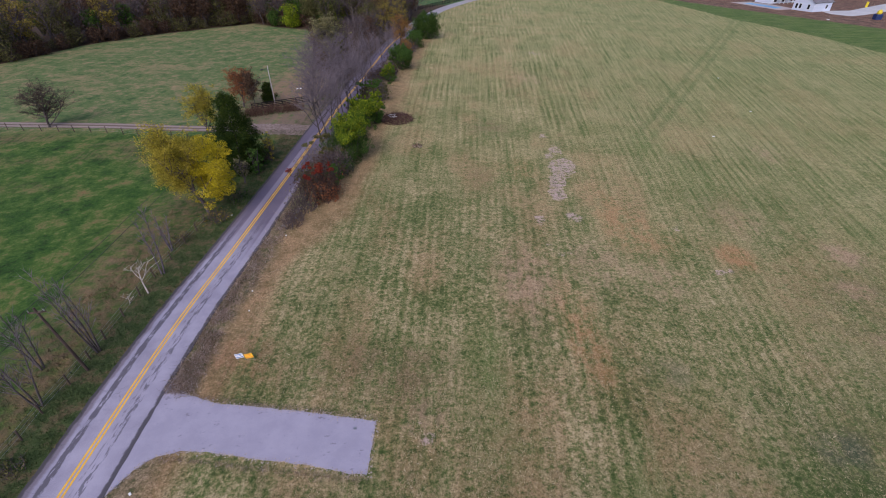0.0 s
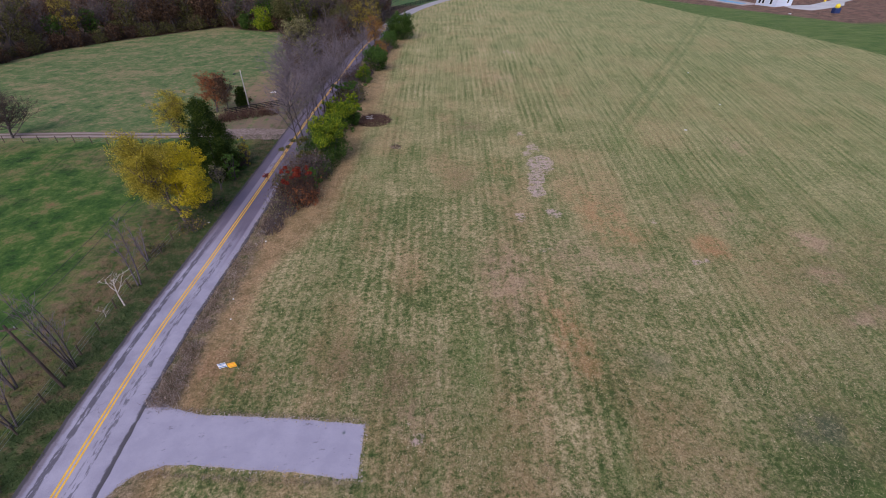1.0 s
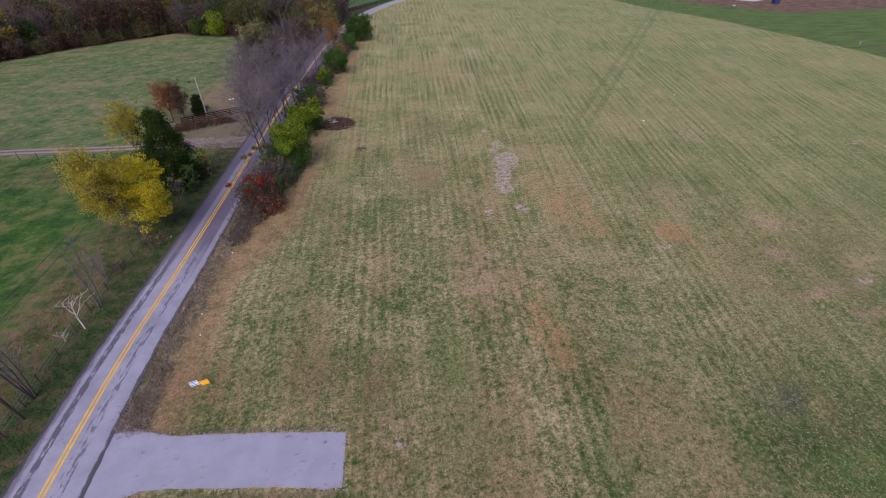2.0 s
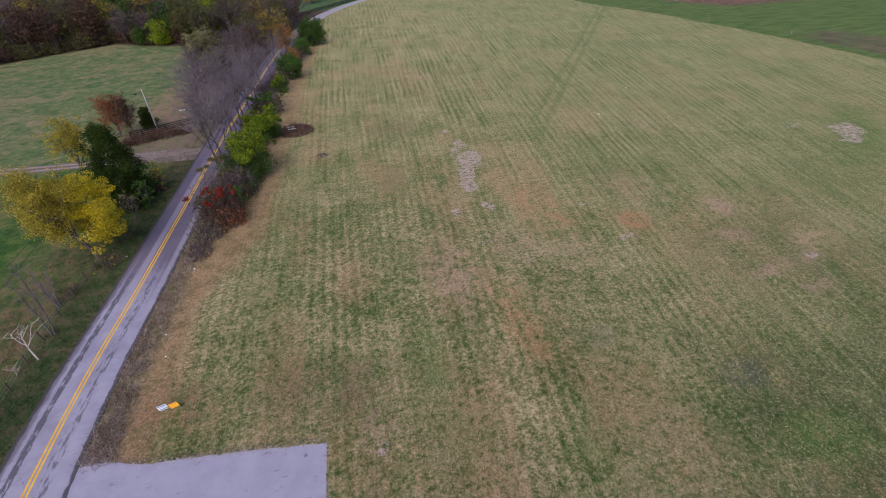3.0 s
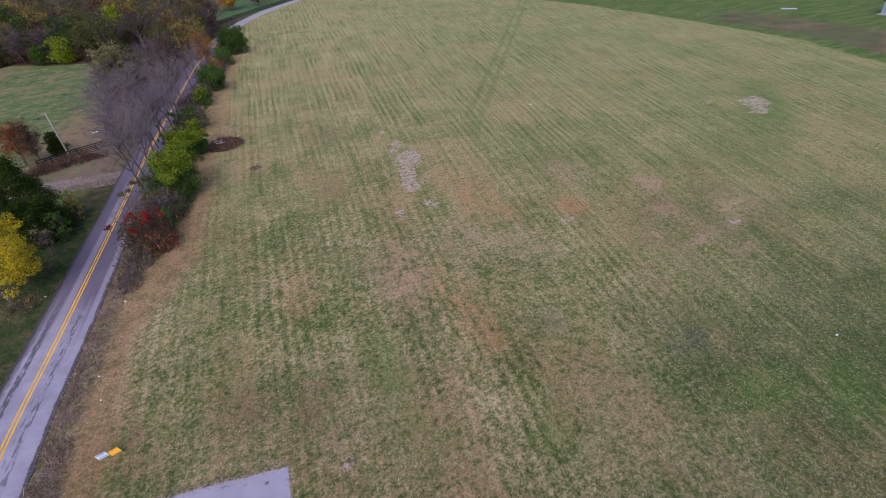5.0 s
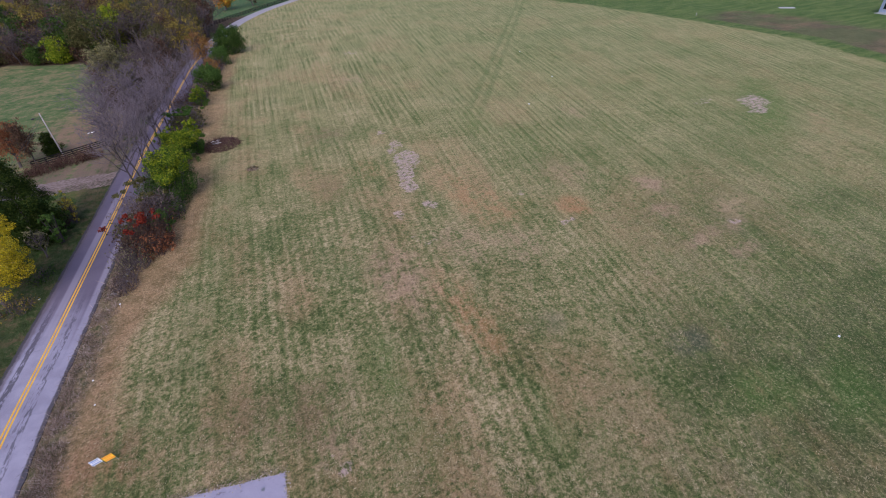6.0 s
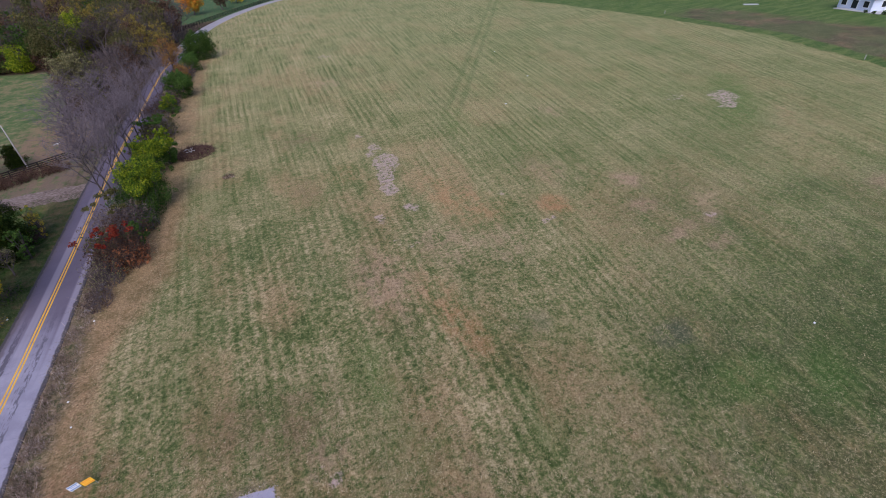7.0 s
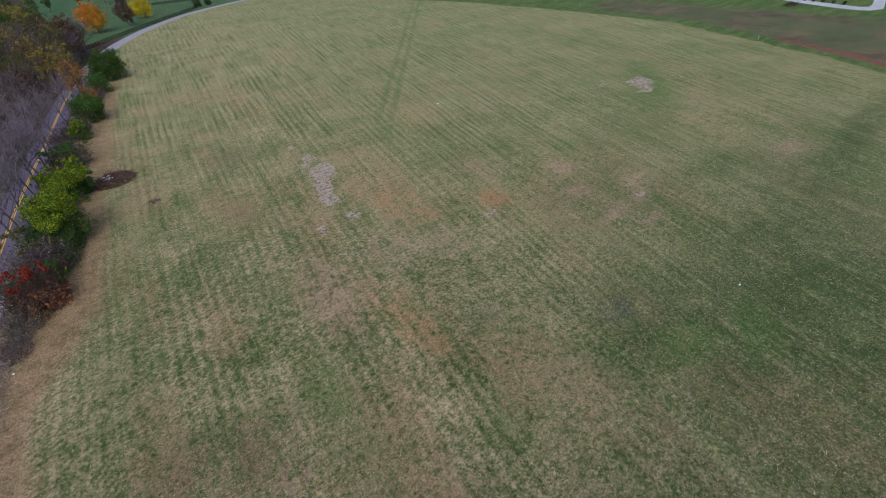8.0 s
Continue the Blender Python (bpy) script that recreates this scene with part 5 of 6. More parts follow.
    for k in range(34):
        t = 3 * k / 34
        i = 6 + int(t)
        x, y = (WOOD[i][q] + (WOOD[i + 1][q] - WOOD[i][q]) * (t % 1) for q in (0, 1))
        copy_many(second if rng.random() < 0.5 else first, [(x + rng.gauss(0, 1.0), y + 2.5 + rng.random() * 5)], rng, 0.7, 1.25)
    # garden trees past the bend
    leafy_tree("maple", -6.0, 300, 13.5, 13.0, "orange", "rounded maple with orange and yellow leaves", seed=121, count=6500, size=0.26, clear=0.12, n=40, hollow=0.5, second="gold")
    leafy_tree("brown_tree", 8.5, 308, 14.0, 10.0, "brown", "brown half-bare tree on the lawn", seed=122, count=3600, size=0.26, clear=0.1, n=20)
    leafy_tree("maple", 18.5, 334, 11.0, 12.0, "yellow", "rounded maple with golden yellow leaves", seed=123, count=5500, size=0.26, clear=0.12, n=36, hollow=0.55)
    leafy_tree("orange_bush", -16.5, 286, 5.5, 4.0, "orange", "small orange tree beyond the bare wood", seed=124, count=900, size=0.3, clear=0.05, n=12)
    cedar("cedar", 49, 347, 9.0, 6.0, "dark evergreen at the end of the fence", 125, count=2200)
    cedar("cedar", 56, 352, 6.0, 5.0, "dark evergreen at the end of the fence", 126, count=1500)


# ---- poles, wires, fences ----
def utility_pole(x, y, height, wood, label, arm=True, lean=0.0):
    ob = thing("utility_pole", x, y, label, "utility pole")
    ob.matrix_basis = ob.matrix_basis @ pose(0, 0, 0, 0, lean, 0)
    part("pole", tube([(0, 0, -0.4), (0, 0, height * 0.5), (0, 0, height)], [0.13, 0.11, 0.09], 10), wood, ob)
    if arm:
        part("crossarm", block(0, 0, height - 0.45, 1.5, 0.1, 0.12, 0, 0.01), wood, ob)
        for s in (-0.65, 0, 0.65):
            part("insulator", tube([(s, 0, height - 0.39), (s, 0, height - 0.3), (s, 0, height - 0.2)], [0.03, 0.05, 0.03], 8), STEEL, ob, "grey insulator")
    else:
        part("bracket", tube([(0, 0, height - 0.9), (-0.6, 0, height - 0.7), (-1.1, 0, height - 0.72)], [0.03, 0.03, 0.03], 6), WIRE, ob)
        bm = tube([(-1.05, 0, height - 0.72), (-1.3, 0, height - 0.76), (-1.6, 0, height - 0.82)], [0.07, 0.17, 0.08], 8)
        part("lamp_head", bm, WIRE, ob, "dark yard-light head")
    return ob


def cable(a, b, sag):
    pts = []
    for i in range(25):
        t = i / 24
        p = Vector(a).lerp(Vector(b), t)
        pts.append(p - Vector((0, 0, sag * 4 * t * (1 - t))))
    bm = tube(pts, [0.02] * 25, 5)
    me = bpy.data.meshes.new("overhead_wire")
    bm.to_mesh(me)
    bm.free()
    me.materials.append(WIRE)
    tagged(new("overhead_wire", me), "thin black overhead wire between the poles", "wire", "overhead wires")


def build_poles():
    utility_pole(-30.0, 25.8, 7.1, POLEWOOD, "dark brown wooden utility pole on the verge", True, -8)
    utility_pole(-36.2, 99.2, 7.8, PALEWOOD, "pale grey wooden pole with a yard light", False)
    for s in (-0.65, 0.65):
        cable((-31 + s, 25.8, 6.8), (-36.2 + s * 0.3, 99.2, 7.4), 1.2)
        cable((-31 + s, 25.8, 6.8), (-31 + s, -34.0, 7.4), 0.8)
    utility_pole(-31.0, -34.0, 7.6, POLEWOOD, "dark brown wooden utility pole on the verge", True)


def wire_fence(points, gap, height, label, seed):
    rng = random.Random(seed)
    ob = thing("wire_fence", *points[0], label, "fence", z=0.0)
    ob.matrix_basis = Matrix.Identity(4)
    tops = []
    for a, b in zip(points, points[1:]):
        m = max(1, round(math.dist(a, b) / gap))
        for k in range(m + (b == points[-1])):
            x, y = a[0] + (b[0] - a[0]) * k / m + rng.gauss(0, 0.05), a[1] + (b[1] - a[1]) * k / m + rng.gauss(0, 0.12)
            h, tx, ty = height * (0.9 + 0.2 * rng.random()), rng.gauss(0, 0.05), rng.gauss(0, 0.05)
            z = ground_z(x, y)
            part("post", tube([(x, y, z - 0.2), (x + tx, y + ty, z + h)], [0.075, 0.065], 7), POLEWOOD, ob)
            tops.append(Vector((x + tx * 0.8, y + ty * 0.8, z)))
    for lift in (0.35, 0.65, 0.95):
        v, f = [], []
        for a, b in zip(tops, tops[1:]):
            sweep(v, f, [a + Vector((0, 0, lift * height)), b + Vector((0, 0, lift * height))], [0.007, 0.007], 3)
        mesh_object("strand", v, f, STEEL, ob)
    return ob


def board_fence(points, gap, height, boards, label):
    """Black post-and-board fencing along a line."""
    ob = thing("board_fence", *points[0], label, "fence", z=0.0)
    ob.matrix_basis = Matrix.Identity(4)
    spots = []
    for a, b in zip(points, points[1:]):
        m = max(1, round(math.dist(a, b) / gap))
        spots += [(a[0] + (b[0] - a[0]) * k / m, a[1] + (b[1] - a[1]) * k / m) for k in range(m)]
    spots.append(points[-1])
    for i, (x, y) in enumerate(spots):
        z = ground_z(x, y)
        part("post", block(x, y, z + height / 2 - 0.1, 0.17, 0.17, height + 0.3, 30), BLACKBOARD, ob)
        if i + 1 < len(spots):
            u, w = spots[i + 1]
            length, turn = math.dist((x, y), (u, w)), math.degrees(math.atan2(w - y, u - x))
            for k in range(boards):
                part("board", block((x + u) / 2, (y + w) / 2, (z + ground_z(u, w)) / 2 + height * (0.22 + 0.74 * k / (boards - 1)), length, 0.04, 0.18, turn), BLACKBOARD, ob)
    return ob


def build_fences():
    wire_fence([(-30.7, 12), (-30.7, 21.7), (-30.6, 27), (-30.8, 32.4), (-30.9, 38.5), (-30.6, 45), (-30.4, 50)], 2.75, 1.15, "sagging wire fence on dark wooden posts", 131)
    wire_fence([(-100, 85.0), (-86, 84.4), (-72, 83.0), (-62.5, 82.2), (-55.5, 80.6), (-46, 79.4)], 3.4, 1.3, "wire fence on thin wooden posts along the lane", 132)
    board_fence([(-39.5, 94.6), (-34, 97.4), (-29.0, 100.4)], 2.4, 1.35, 4, "weathered black board fence beside the pole")
    board_fence([(-16, 238), (-4.5, 261), (11, 287), (27, 311), (44, 336), (48, 345)], 2.6, 1.6, 4, "black four-board fence following the road's bend")
    board_fence([(22, 416), (52, 402), (90, 392)], 3.0, 1.45, 4, "black board fence across the far lawn")


# ---- small things in and by the field ----
def build_signs():
    white, blue, yellow, red = plain("white_sign", (0.75, 0.76, 0.78)), plain("blue_print", (0.06, 0.16, 0.4)), plain("yellow_sign", (0.85, 0.5, 0.02)), plain("orange_print", (0.7, 0.25, 0.04))
    for x, y, face, label in ((-17.4, 26.8, white, "white and blue yard sign on a metal frame"), (-16.58, 26.8, yellow, "yellow yard sign with dark print on a metal frame")):
        ob = thing("yard_sign", x, y, label, "sign", "yard signs")
        ob.matrix_basis = ob.matrix_basis @ pose(0, 0, 0, -4, -13, 2)
        part("panel", block(0, 0, 0.5, 0.72, 0.025, 0.5, 0, 0.006), face, ob)
        for s in (-0.3, 0.3):
            part("stake", block(s, 0.03, 0.3, 0.03, 0.03, 1.0), STEEL, ob)
        for z, h, w in ((0.67, 0.09, 0.64), (0.53, 0.05, 0.46), (0.36, 0.09, 0.64)):
            part("print_bar", block(0, -0.0165, z, w, 0.006, h), blue if face is white else red, ob)
    return white


def twig_heap(name, x, y, w, d, h, label, category, material, count, seed, size=0.9):
    rng = random.Random(seed)
    v, f = [], []
    for k in range(count):
        a, s = rng.random() * 6.283, rng.random() ** 0.6
        p = Vector((math.cos(a) * s * w / 2, math.sin(a) * s * d / 2, h * rng.random() * (1.1 - s)))
        q = Vector((rng.gauss(0, 1), rng.gauss(0, 1), rng.gauss(0.3, 0.4))).normalized() * size * (0.4 + 0.8 * rng.random())
        sweep(v, f, [p, p + q * 0.5 + Vector((0, 0, 0.05)), p + q], [0.03, 0.022, 0.008], 3)
    ob = mesh_object(name, v, f, material)
    ob.matrix_basis = pose(x, y, ground_z(x, y))
    return tagged(ob, label, category)


def build_clutter(white):
    twig_heap("brush_mound", -9.0, 88.6, 6.4, 7.0, 1.2, "dark heap of cut branches at the field's edge", "brush mound", BRUSH, 1500, 141)
    rng = random.Random(142)
    for k in range(7):
        ob = mesh_object("plank", *plank(0.7 + rng.random() * 0.7), white)
        ob.matrix_basis = pose(-9.6 + rng.gauss(0, 0.45), 88.3 + rng.gauss(0, 0.35), ground_z(-9.6, 88.3) + 0.75 + 0.05 * k, rng.gauss(0, 12), rng.gauss(0, 12), rng.random() * 180)
        tagged(ob, "white broken board lying on the heaped branches", "board", "boards on the brush mound")
    twig_heap("dead_weed_clump", -4.3, 74.6, 1.8, 1.8, 0.45, "small clump of dead brown weeds in the field", "weed clump", WEED, 150, 143, 0.5)
    stone = rough_material("grey_stone", (0.13, 0.12, 0.115), (0.3, 0.28, 0.27), 2.5, 0.9, 0.03)
    for k in range(16):
        bm = bmesh.new()
        bmesh.ops.create_icosphere(bm, subdivisions=2, radius=0.3)
        for v in bm.verts:
            v.co *= 1 + 0.4 * noise.noise(v.co * 3 + Vector((k, 0, 0)))
            v.co.z *= 0.6
        me = bpy.data.meshes.new("rock")
        bm.to_mesh(me)
        bm.free()
        me.materials.append(stone)
        ob = new("rock", me)
        x, y, s = -19.9 + rng.gauss(0, 0.25) + 0.06 * k, 48.6 + 0.3 * k + rng.gauss(0, 0.15), 0.3 + 0.5 * rng.random()
        ob.matrix_basis = pose(x, y, 0.08 * s, rng.random() * 40, rng.random() * 40, rng.random() * 360) @ Matrix.Scale(s, 4)
        tagged(ob, "grey field stone in the roadside weeds", "rock", "roadside stones")
    for x, y, s in ((-34.0, 111.0, 1.3), (-19.1, 46.5, 0.18), (-27.6, 51.5, 0.2), (-18.9, 33.0, 0.13), (-19.6, 36.0, 0.14), (39.3, 13.4, 0.22), (-20.6, 15.4, 0.2), (-20.0, 14.0, 0.14), (48.5, 78, 0.4), (63, 92, 0.35), (69.5, 118, 0.4), (162, 210.5, 1.6)):
        ob = mesh_object("litter", *plank(s, s * 0.7, 0.06), white)
        ob.matrix_basis = pose(x, y, ground_z(x, y) + 0.05, 4, 3, x * 37)
        tagged(ob, "crumpled white scrap lying in the grass", "litter", "scraps of litter")
    # drain cover on the driveway
    ob = part("drain_cover", tube([(0, 0, 0), (0, 0, 0.03)], [0.13, 0.12], 14), STEEL, None)
    ob.matrix_basis = pose(-6.6, 20.1, 0.046)
    tagged(ob, "small round metal cover set in the driveway", "cover")
    for x, y in ((141.2, 125.7), (125.8, 56.6)):
        ob = thing("marker_post", x, y, "short pale marker post at the field's edge", "post", "marker posts")
        part("stake", tube([(0, 0, -0.2), (0, 0, 0.8)], [0.09, 0.08], 7), PALEWOOD, ob)
        part("cap", block(0, 0, 0.84, 0.22, 0.22, 0.1, 0, 0.02), PALEWOOD, ob)
    twig_heap("brush_mound", 167.6, 69.0, 6.0, 3.0, 0.8, "dark pile of cut branches on the lawn", "brush mound", DARKTWIG, 260, 144)


def plank(length, width=0.16, thick=0.04):
    a, b, c = length / 2, width / 2, thick / 2
    v = [(-a, -b, -c), (a * 0.96, -b, -c), (a, b, -c), (-a * 0.97, b, -c), (-a, -b, c), (a * 0.95, -b, c), (a, b * 0.9, c), (-a * 0.97, b, c)]
    return v, [(3, 2, 1, 0), (4, 5, 6, 7), (0, 1, 5, 4), (1, 2, 6, 5), (2, 3, 7, 6), (3, 0, 4, 7)]


# ---- the houses past the field ----
def gable_house(name, x, y, turn, length, depth, wall_h, rise, label, siding, roofing, windows, porch=0.0):
    ob = thing(name, x, y, label, "house", turn=turn, z=0.0)
    bm = bmesh.new()
    a, b, e = length / 2, depth / 2, 0.5
    pts = [(-a, -b, 0), (a, -b, 0), (a, b, 0), (-a, b, 0), (-a, -b, wall_h), (a, -b, wall_h), (a, b, wall_h), (-a, b, wall_h), (-a, 0, wall_h + rise), (a, 0, wall_h + rise)]
    v = [bm.verts.new(p) for p in pts]
    for f in ((0, 1, 5, 4), (2, 3, 7, 6), (1, 2, 6, 9, 5), (3, 0, 4, 8, 7), (3, 2, 1, 0)):
        bm.faces.new([v[i] for i in f])
    part("wall", bm, siding, ob)
    for s in (-1, 1):
        bm = bmesh.new()
        slope = rise / b
        top, low = wall_h + rise + 0.05, wall_h - e * slope + 0.05
        q = [(-a - e, 0, top), (a + e, 0, top), (a + e, s * (b + e), low), (-a - e, s * (b + e), low)]
        vs = [bm.verts.new(p) for p in q] + [bm.verts.new((p[0], p[1], p[2] + 0.16)) for p in q]
        for f in ((0, 1, 2, 3), (4, 5, 6, 7), (0, 1, 5, 4), (1, 2, 6, 5), (2, 3, 7, 6), (3, 0, 4, 7)):
            bm.faces.new([vs[i] for i in f])
        bmesh.ops.recalc_face_normals(bm, faces=bm.faces)
        part("roof", bm, roofing, ob)
    for side, at, z, w, h in windows:
        sx, sy, turn_w = (at, -b - 0.03, 0) if side == "s" else (at, b + 0.03, 0) if side == "n" else (-a - 0.03, at, 90) if side == "w" else (a + 0.03, at, 90)
        win = part("window", block(sx, sy, z, w + 0.2, 0.1, h + 0.2, turn_w, 0.01), TRIM, ob, "dark window in a white frame")
        out = {"s": (0, -0.04), "n": (0, 0.04), "w": (-0.04, 0), "e": (0.04, 0)}[side]
        part("pane", block(sx + out[0], sy + out[1], z, w, 0.06, h, turn_w), PANE, win)
    if porch:
        part("porch_roof", block(0, -b - porch / 2, wall_h - 0.2, length * 0.7, porch, 0.2), roofing, ob)
        for k in range(5):
            part("porch_post", block(-length * 0.33 + k * length * 0.165, -b - porch + 0.2, wall_h / 2 - 0.1, 0.25, 0.25, wall_h - 0.2), TRIM, ob)
    return ob


HOUSE = (173.4, 238.6)
SIDING = rough_material("white_siding", (0.5, 0.57, 0.7), (0.6, 0.66, 0.78), 1.0, 0.6, 0.01, 0.4, (0.3, 0.3, 12))
ROOFING = rough_material("grey_shingles", (0.1, 0.1, 0.115), (0.2, 0.2, 0.22), 3.0, 0.9, 0.02)
CONCRETE = rough_material("pale_concrete", (0.4, 0.4, 0.41), (0.52, 0.52, 0.52), 0.8, 0.85, 0.005)
TRIM = plain("white_trim", (0.78, 0.78, 0.79), 0.5)
PANE = plain("dark_glass", (0.02, 0.024, 0.03), 0.08)


def slab(name, loop, top, label, category, material=None, thick=0.15):
    bm = bmesh.new()
    face = bm.faces.new([bm.verts.new((x, y, top)) for x, y in loop])
    low = bmesh.ops.extrude_face_region(bm, geom=[face])
    for v in low["geom"]:
        if isinstance(v, bmesh.types.BMVert):
            v.co.z -= thick
    bmesh.ops.recalc_face_normals(bm, faces=bm.faces)
    me = bpy.data.meshes.new(name)
    bm.to_mesh(me)
    bm.free()
    me.materials.append(material or CONCRETE)
    return tagged(new(name, me), label, category, kind="structure")


def build_houses(white):
    gable_house("house", *HOUSE, 20, 11.5, 10, 3.8, 3.0, "white-sided farmhouse with a grey shingle roof", SIDING, ROOFING, [("s", 2.5, 1.9, 1.1, 1.5), ("w", -2.6, 1.9, 1.0, 1.9), ("w", 1.4, 1.9, 1.0, 1.9), ("w", 3.2, 1.9, 1.0, 1.9)])
    gable_house("house", 175.9, 270.3, 20, 18, 9, 3.4, 2.6, "white house wing with a posted porch beside the pool", SIDING, ROOFING, [("s", -6, 1.6, 2.0, 1.8), ("s", 0, 1.6, 2.4, 2.0), ("s", 6, 1.6, 2.0, 1.8)], 3.0)
    slab("pool_deck", [(152.5, 270), (159, 239.5), (169.4, 243), (168.4, 260), (164, 272)], 0.05, "pale sandy concrete deck round the swimming pool", "pool deck", rough_material("sandy_concrete", (0.36, 0.31, 0.3), (0.46, 0.4, 0.38), 0.8, 0.85, 0.005))
    water = plain("pool_water", (0.0, 0.24, 0.5), 0.3, 0.0, 0.15)
    pool = thing("swimming_pool", 160.6, 255.3, "swimming pool with bright blue water in concrete", "swimming pool", z=0.06, turn=-78)
    part("coping", block(0, 0, 0.05, 21.8, 5.0, 0.1, 0, 0.03), CONCRETE, pool)
    part("water", block(0, 0, 0.075, 21.0, 4.2, 0.1), water, pool, "clear blue water")
    slab("concrete_drive", [(176, 236), (174, 226), (178, 219), (186, 222), (204, 232), (214, 244), (240, 262), (236, 266), (208, 248), (190, 236)], 0.04, "pale concrete drive across the dirt yard", "driveway")
    bin_blue, yellow = plain("blue_plastic", (0.012, 0.03, 0.12)), plain("yellow_plastic", (0.75, 0.6, 0.02))
    bin_ob = thing("trash_bin", 181.5, 209.5, "dark blue waste bin with a yellow bag on top", "bin", z=0.0)
    part("body", block(0, 0, 1.0, 2.6, 2.0, 2.0, 0, 0.08), bin_blue, bin_ob)
    bm = bmesh.new()
    bmesh.ops.create_icosphere(bm, subdivisions=2, radius=0.9)
    for v in bm.verts:
        v.co = Vector((v.co.x, v.co.y, v.co.z * 1.2 + 2.7)) + v.co * 0.2 * noise.noise(v.co * 2)
    part("bag", bm, yellow, bin_ob, "crumpled yellow bag")
    post = thing("yellow_post", 206, 247, "thick yellow post beside the concrete drive", "post", z=0.0)
    part("bollard", tube([(0, 0, -0.2), (0, 0, 2.4)], [0.5, 0.5], 12), yellow, post)
    gable_house("house", 187, 87, -14, 16, 11, 3.4, 3.4, "white-sided house with a covered back porch", SIDING, ROOFING, [("w", -3.6, 1.8, 1.6, 1.6), ("w", 0, 1.5, 1.8, 2.2), ("w", 3.6, 1.8, 1.6, 1.6), ("s", -4, 1.8, 1.4, 1.6)])
    slab("patio", [(178, 94), (175.5, 80), (181, 79), (183, 93)], 0.08, "pale concrete patio behind the house", "patio")
    slab("concrete_drive", [(182.5, 78.6), (178.4, 72), (175.2, 65.5), (172.9, 59), (171.4, 53.6), (172.5, 51.8), (176, 52.4), (186, 55.4), (198, 60), (199, 57.6), (186.5, 53), (176, 49.6), (171, 48.2), (167.6, 49.6), (166.8, 52.6), (168.2, 58.6), (170.8, 65.2), (173.4, 72), (177.4, 79)], 0.05, "curved pale concrete drive on the lawn", "driveway")
    parked_car(181.2, 70.5, 68, plain("dark_car_paint", (0.03, 0.03, 0.036), 0.25), "dark parked car on the concrete drive")
    hedge = shrub("box_shrub", 176.3, 84, 1.3, 0.8, "dark", "clipped dark green shrub edging the concrete", 191, 160, 0.14, 6, group="edging shrubs")
    rng = random.Random(192)
    copy_many(hedge, [(175.9, 81.5), (176.2, 79), (176.4, 76.5), (176.3, 74), (176.1, 71.5), (175.7, 69), (175.2, 66.5), (174.7, 64), (174.1, 61), (173.4, 58)], rng, 0.8, 1.2)
    slab("stepping_slab", [(169, 117), (172, 114), (173.5, 115.5), (170.5, 119)], 0.06, "pale slab lying on the lawn", "slab")


def parked_car(x, y, turn, paint, label):
    ob = thing("car", x, y, label, "car", turn=turn, z=0.06)
    bm = block(0, 0, 0.62, 4.5, 1.8, 0.62, 0, 0.12)
    box(bm, -0.2, 0, 1.18, 2.4, 1.55, 0.55, 0, 0.18)
    part("body", bm, paint, ob)
    for s in (-1, 1):
        part("side_window", block(-0.2, s * 0.79, 1.18, 1.9, 0.04, 0.34, 0, 0.01), PANE, ob, "dark side window")
        for w in (-1.4, 1.4):
            wheel = part("wheel", tube([(w, s * 0.72, 0.33), (w, s * 0.93, 0.33)], [0.33, 0.33], 14), WIRE, ob, "black tyre")
            part("rim", tube([(w, s * 0.92, 0.33), (w, s * 0.945, 0.33)], [0.2, 0.19], 10), STEEL, wheel)
        part("headlight", block(2.22, s * 0.65, 0.7, 0.08, 0.34, 0.16, 0, 0.02), TRIM, ob, "clear headlight")
    part("windscreen", block(1.02, 0, 1.16, 0.05, 1.3, 0.36), PANE, ob, "dark windscreen")
    return ob


# ---- grass ----
def blades(name, label, spots, material, height, width, per, seed, spread=0.16, lean=0.5):
    """Tufts of narrow blades at spots (x, y, z, scale)."""
    nr = np.random.RandomState(seed)
    s = np.repeat(np.asarray(spots, dtype=np.float64), per, axis=0)
    n = len(s)
    a = nr.rand(n) * 6.283
    base = s[:, :3] + np.stack([nr.normal(0, spread, n) * s[:, 3], nr.normal(0, spread, n) * s[:, 3], np.full(n, -0.02)], 1)
    side = np.stack([np.cos(a), np.sin(a), np.zeros(n)], 1) * (width * s[:, 3] * (0.6 + 0.8 * nr.rand(n)))[:, None]
    h = height * s[:, 3] * (0.5 + nr.rand(n))
    tip = base + np.stack([nr.normal(0, lean, n) * h, nr.normal(0, lean, n) * h, h], 1)
    verts = np.stack([base - side, base + side, tip], 1).reshape(-1, 3)
    ob = raw_mesh(name, verts, np.arange(3 * n).reshape(-1, 3), material, None)
    if material is TUFT:
        where = np.asarray(spots)
        stain(ob.data, where[:, 0], where[:, 1], 3 * per)
    return tagged(ob, label, "grass", kind="stuff")


def in_paving(x, y):
    return abs(x - along(ROAD, y)) < 2.95 or (-22.5 < x < -5.0 and 16.5 + 0.1 * max(0.0, -6 - x) < y < 20.8 + 0.13 * (-5 - x)) and y < 23.5


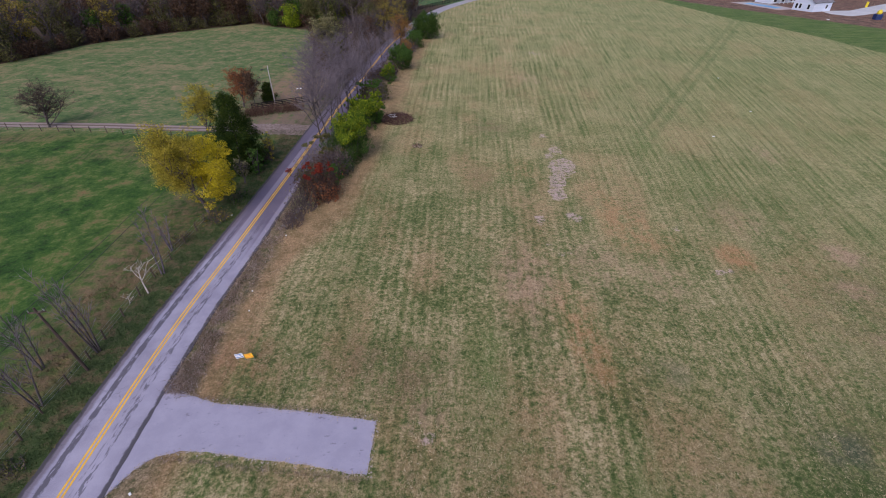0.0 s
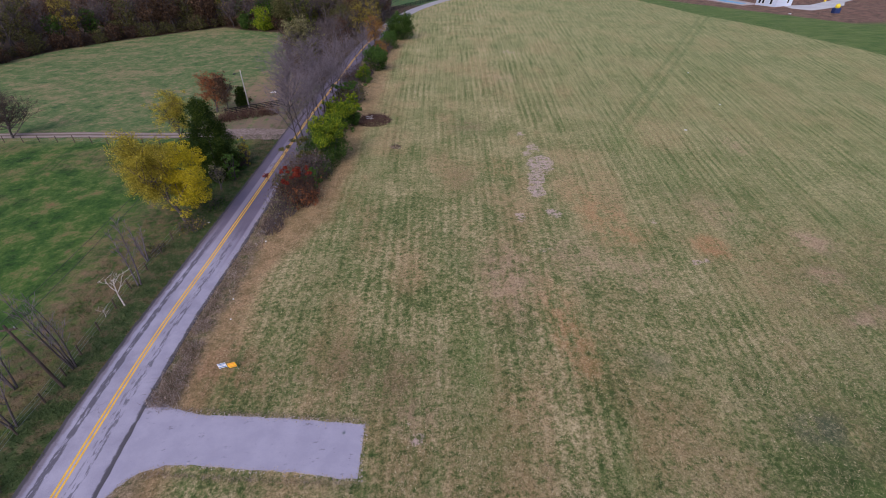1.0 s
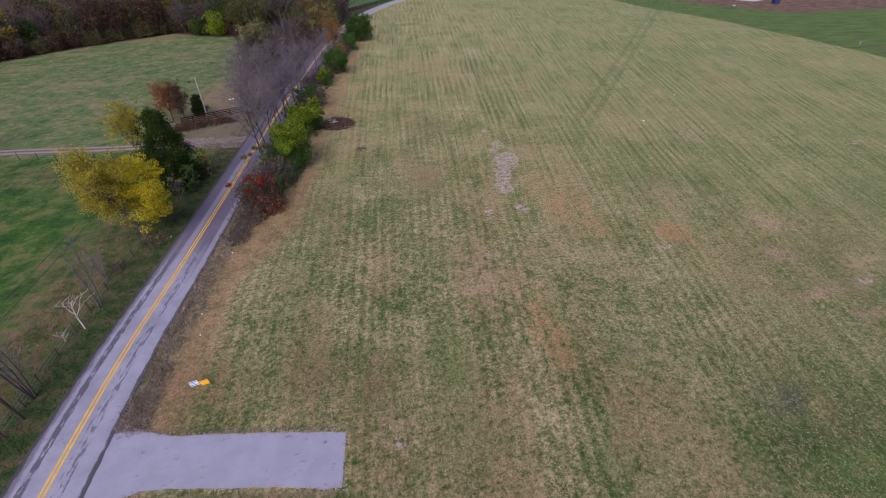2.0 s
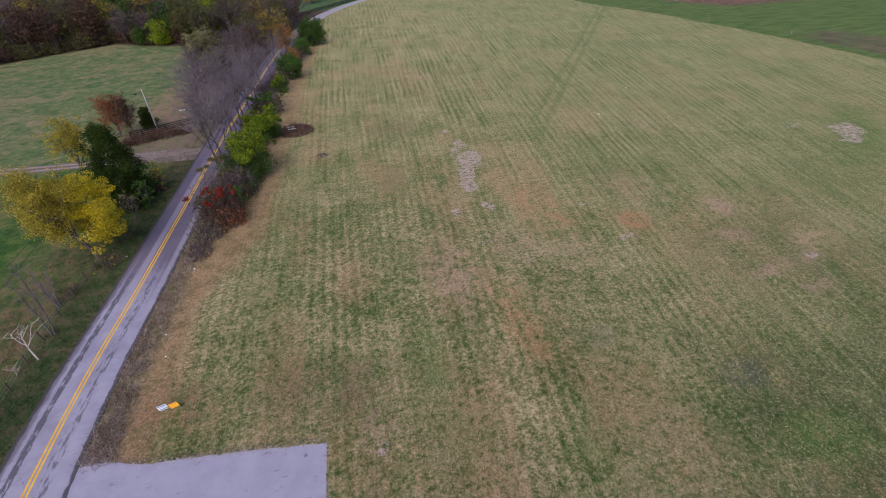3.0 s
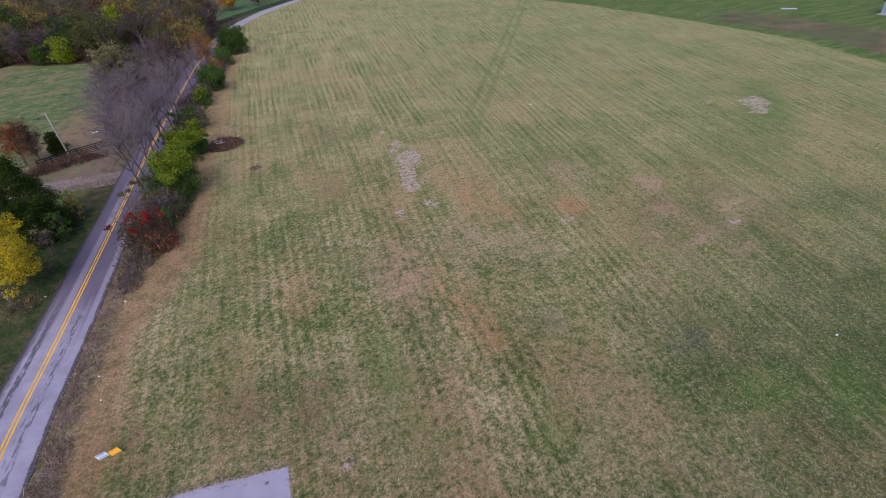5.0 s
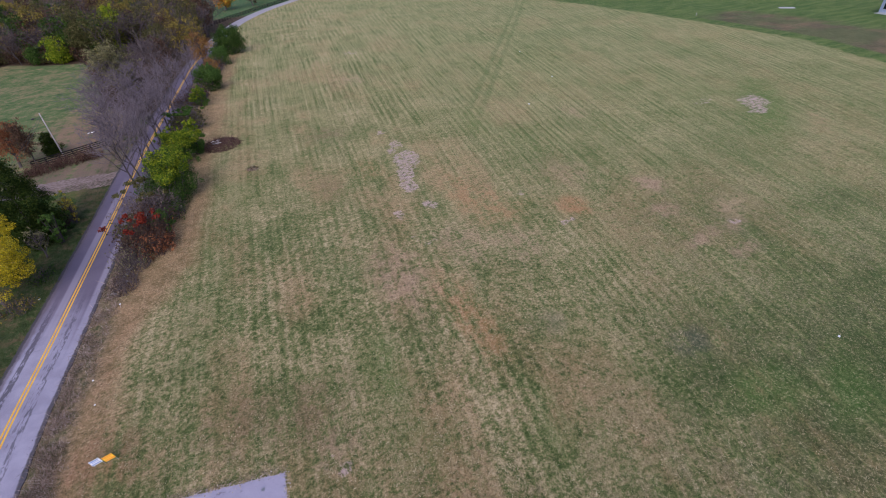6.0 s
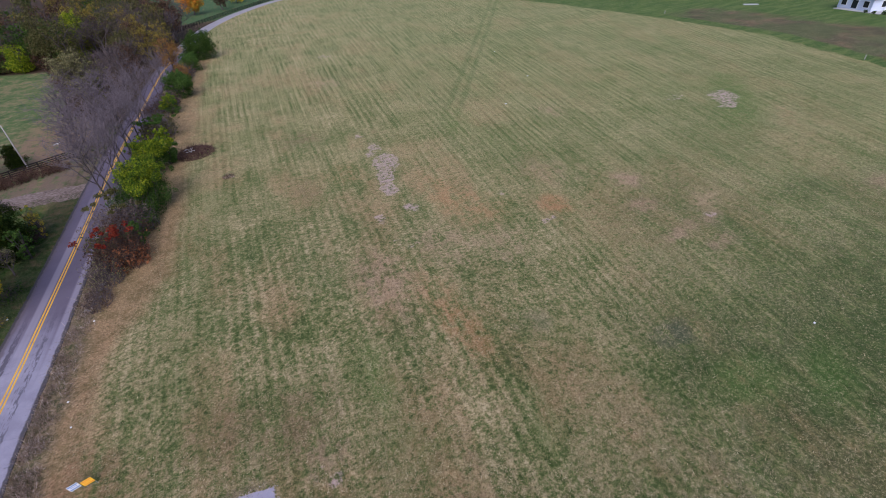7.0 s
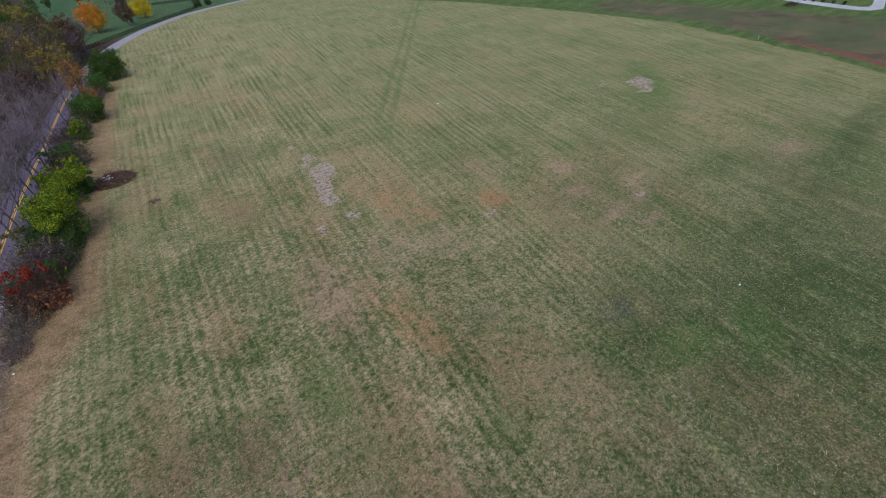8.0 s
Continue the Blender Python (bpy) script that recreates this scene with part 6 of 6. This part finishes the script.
def build_grass():
    rng = random.Random(150)
    spots, hay = [], []
    while len(spots) < 72000:
        a, r = radians(rng.uniform(-40, 98)), 9 + 125 * rng.random() ** 1.35
        x, y = math.sin(a) * r, math.cos(a) * r
        if x < along(ROAD, y) + 6.5 or in_paving(x, y) or any(((x - q[0]) / q[2]) ** 2 + ((y - q[1]) / q[3]) ** 2 < 0.8 * q[5] for q in SOIL):
            continue
        row = 285 * (x + 14) / (y + 240)
        if noise.noise((row * 1.1, y * 0.06, 5.0)) + 0.5 * rng.random() < 0.0:
            continue
        z = ground_z(x, y)
        spots.append((x, y, z, 0.6 + 0.9 * rng.random()))
        if noise.noise((row * 0.9, y * 0.09, 9.0)) + 0.5 * noise.noise((x * 0.1, y * 0.1, 3.0)) > 0.0 and rng.random() < 0.55 * (1 - 0.75 * max(0.0, 1 - math.hypot((x - 36) / 22, (y - 6) / 20))):
            hay.append((x + rng.gauss(0, 0.2), y + rng.gauss(0, 0.2), z + 0.04, 0.6 + 0.9 * rng.random()))
    blades("field_grass", "short mown tan and green field grass", spots, TUFT, 0.10, 0.024, 6, 151, 0.17, 0.8)
    blades("cut_hay", "pale wisps of cut hay lying on the field", hay, HAY, 0.05, 0.018, 6, 155, 0.15, 1.5)
    spots = []
    while len(spots) < 7000:
        y = 8 + 75 * rng.random() ** 1.3
        x = along(ROAD, y) - 3.0 - rng.random() ** 1.3 * 9
        spots.append((x, y, ground_z(x, y), 0.7 + 1.1 * rng.random()))
    blades("verge_grass", "rough green and brown verge grass", spots, TUFT, 0.15, 0.022, 5, 152, 0.2)
    spots = []
    while len(spots) < 6000:
        y = 23.5 + 100 * rng.random() ** 1.7
        off = 2.9 + abs(rng.gauss(0, 1.15))
        x = along(ROAD, y) + off
        if in_paving(x, y) or (off > 5.0 and rng.random() < 0.7) or noise.noise((x * 0.7, y * 0.7, 1.0)) < -0.05 - 0.3 * rng.random():
            continue
        spots.append((x, y, ground_z(x, y), (0.4 + 0.9 * rng.random() ** 2) * (1.0 if off < 5 else 0.6)))
    for k in range(900):
        x = rng.uniform(-20, -5)
        y = 16.4 + 0.115 * max(0.0, -6 - x) - abs(rng.gauss(0, 0.2)) if rng.random() < 0.5 else 20.95 + 0.125 * (-5 - x) + abs(rng.gauss(0, 0.2))
        spots.append((x, y, ground_z(x, y), 0.25 + 0.25 * rng.random()))
    blades("roadside_weeds", "dead brown and straw-coloured roadside weeds", spots, WEED, 0.3, 0.017, 10, 153, 0.24, 0.8)


build_ground()
build_roads()
build_roadside_west()
build_roadside_east()
build_woods()
build_poles()
build_fences()
white_paint = build_signs()
build_clutter(white_paint)
build_houses(white_paint)
build_grass()
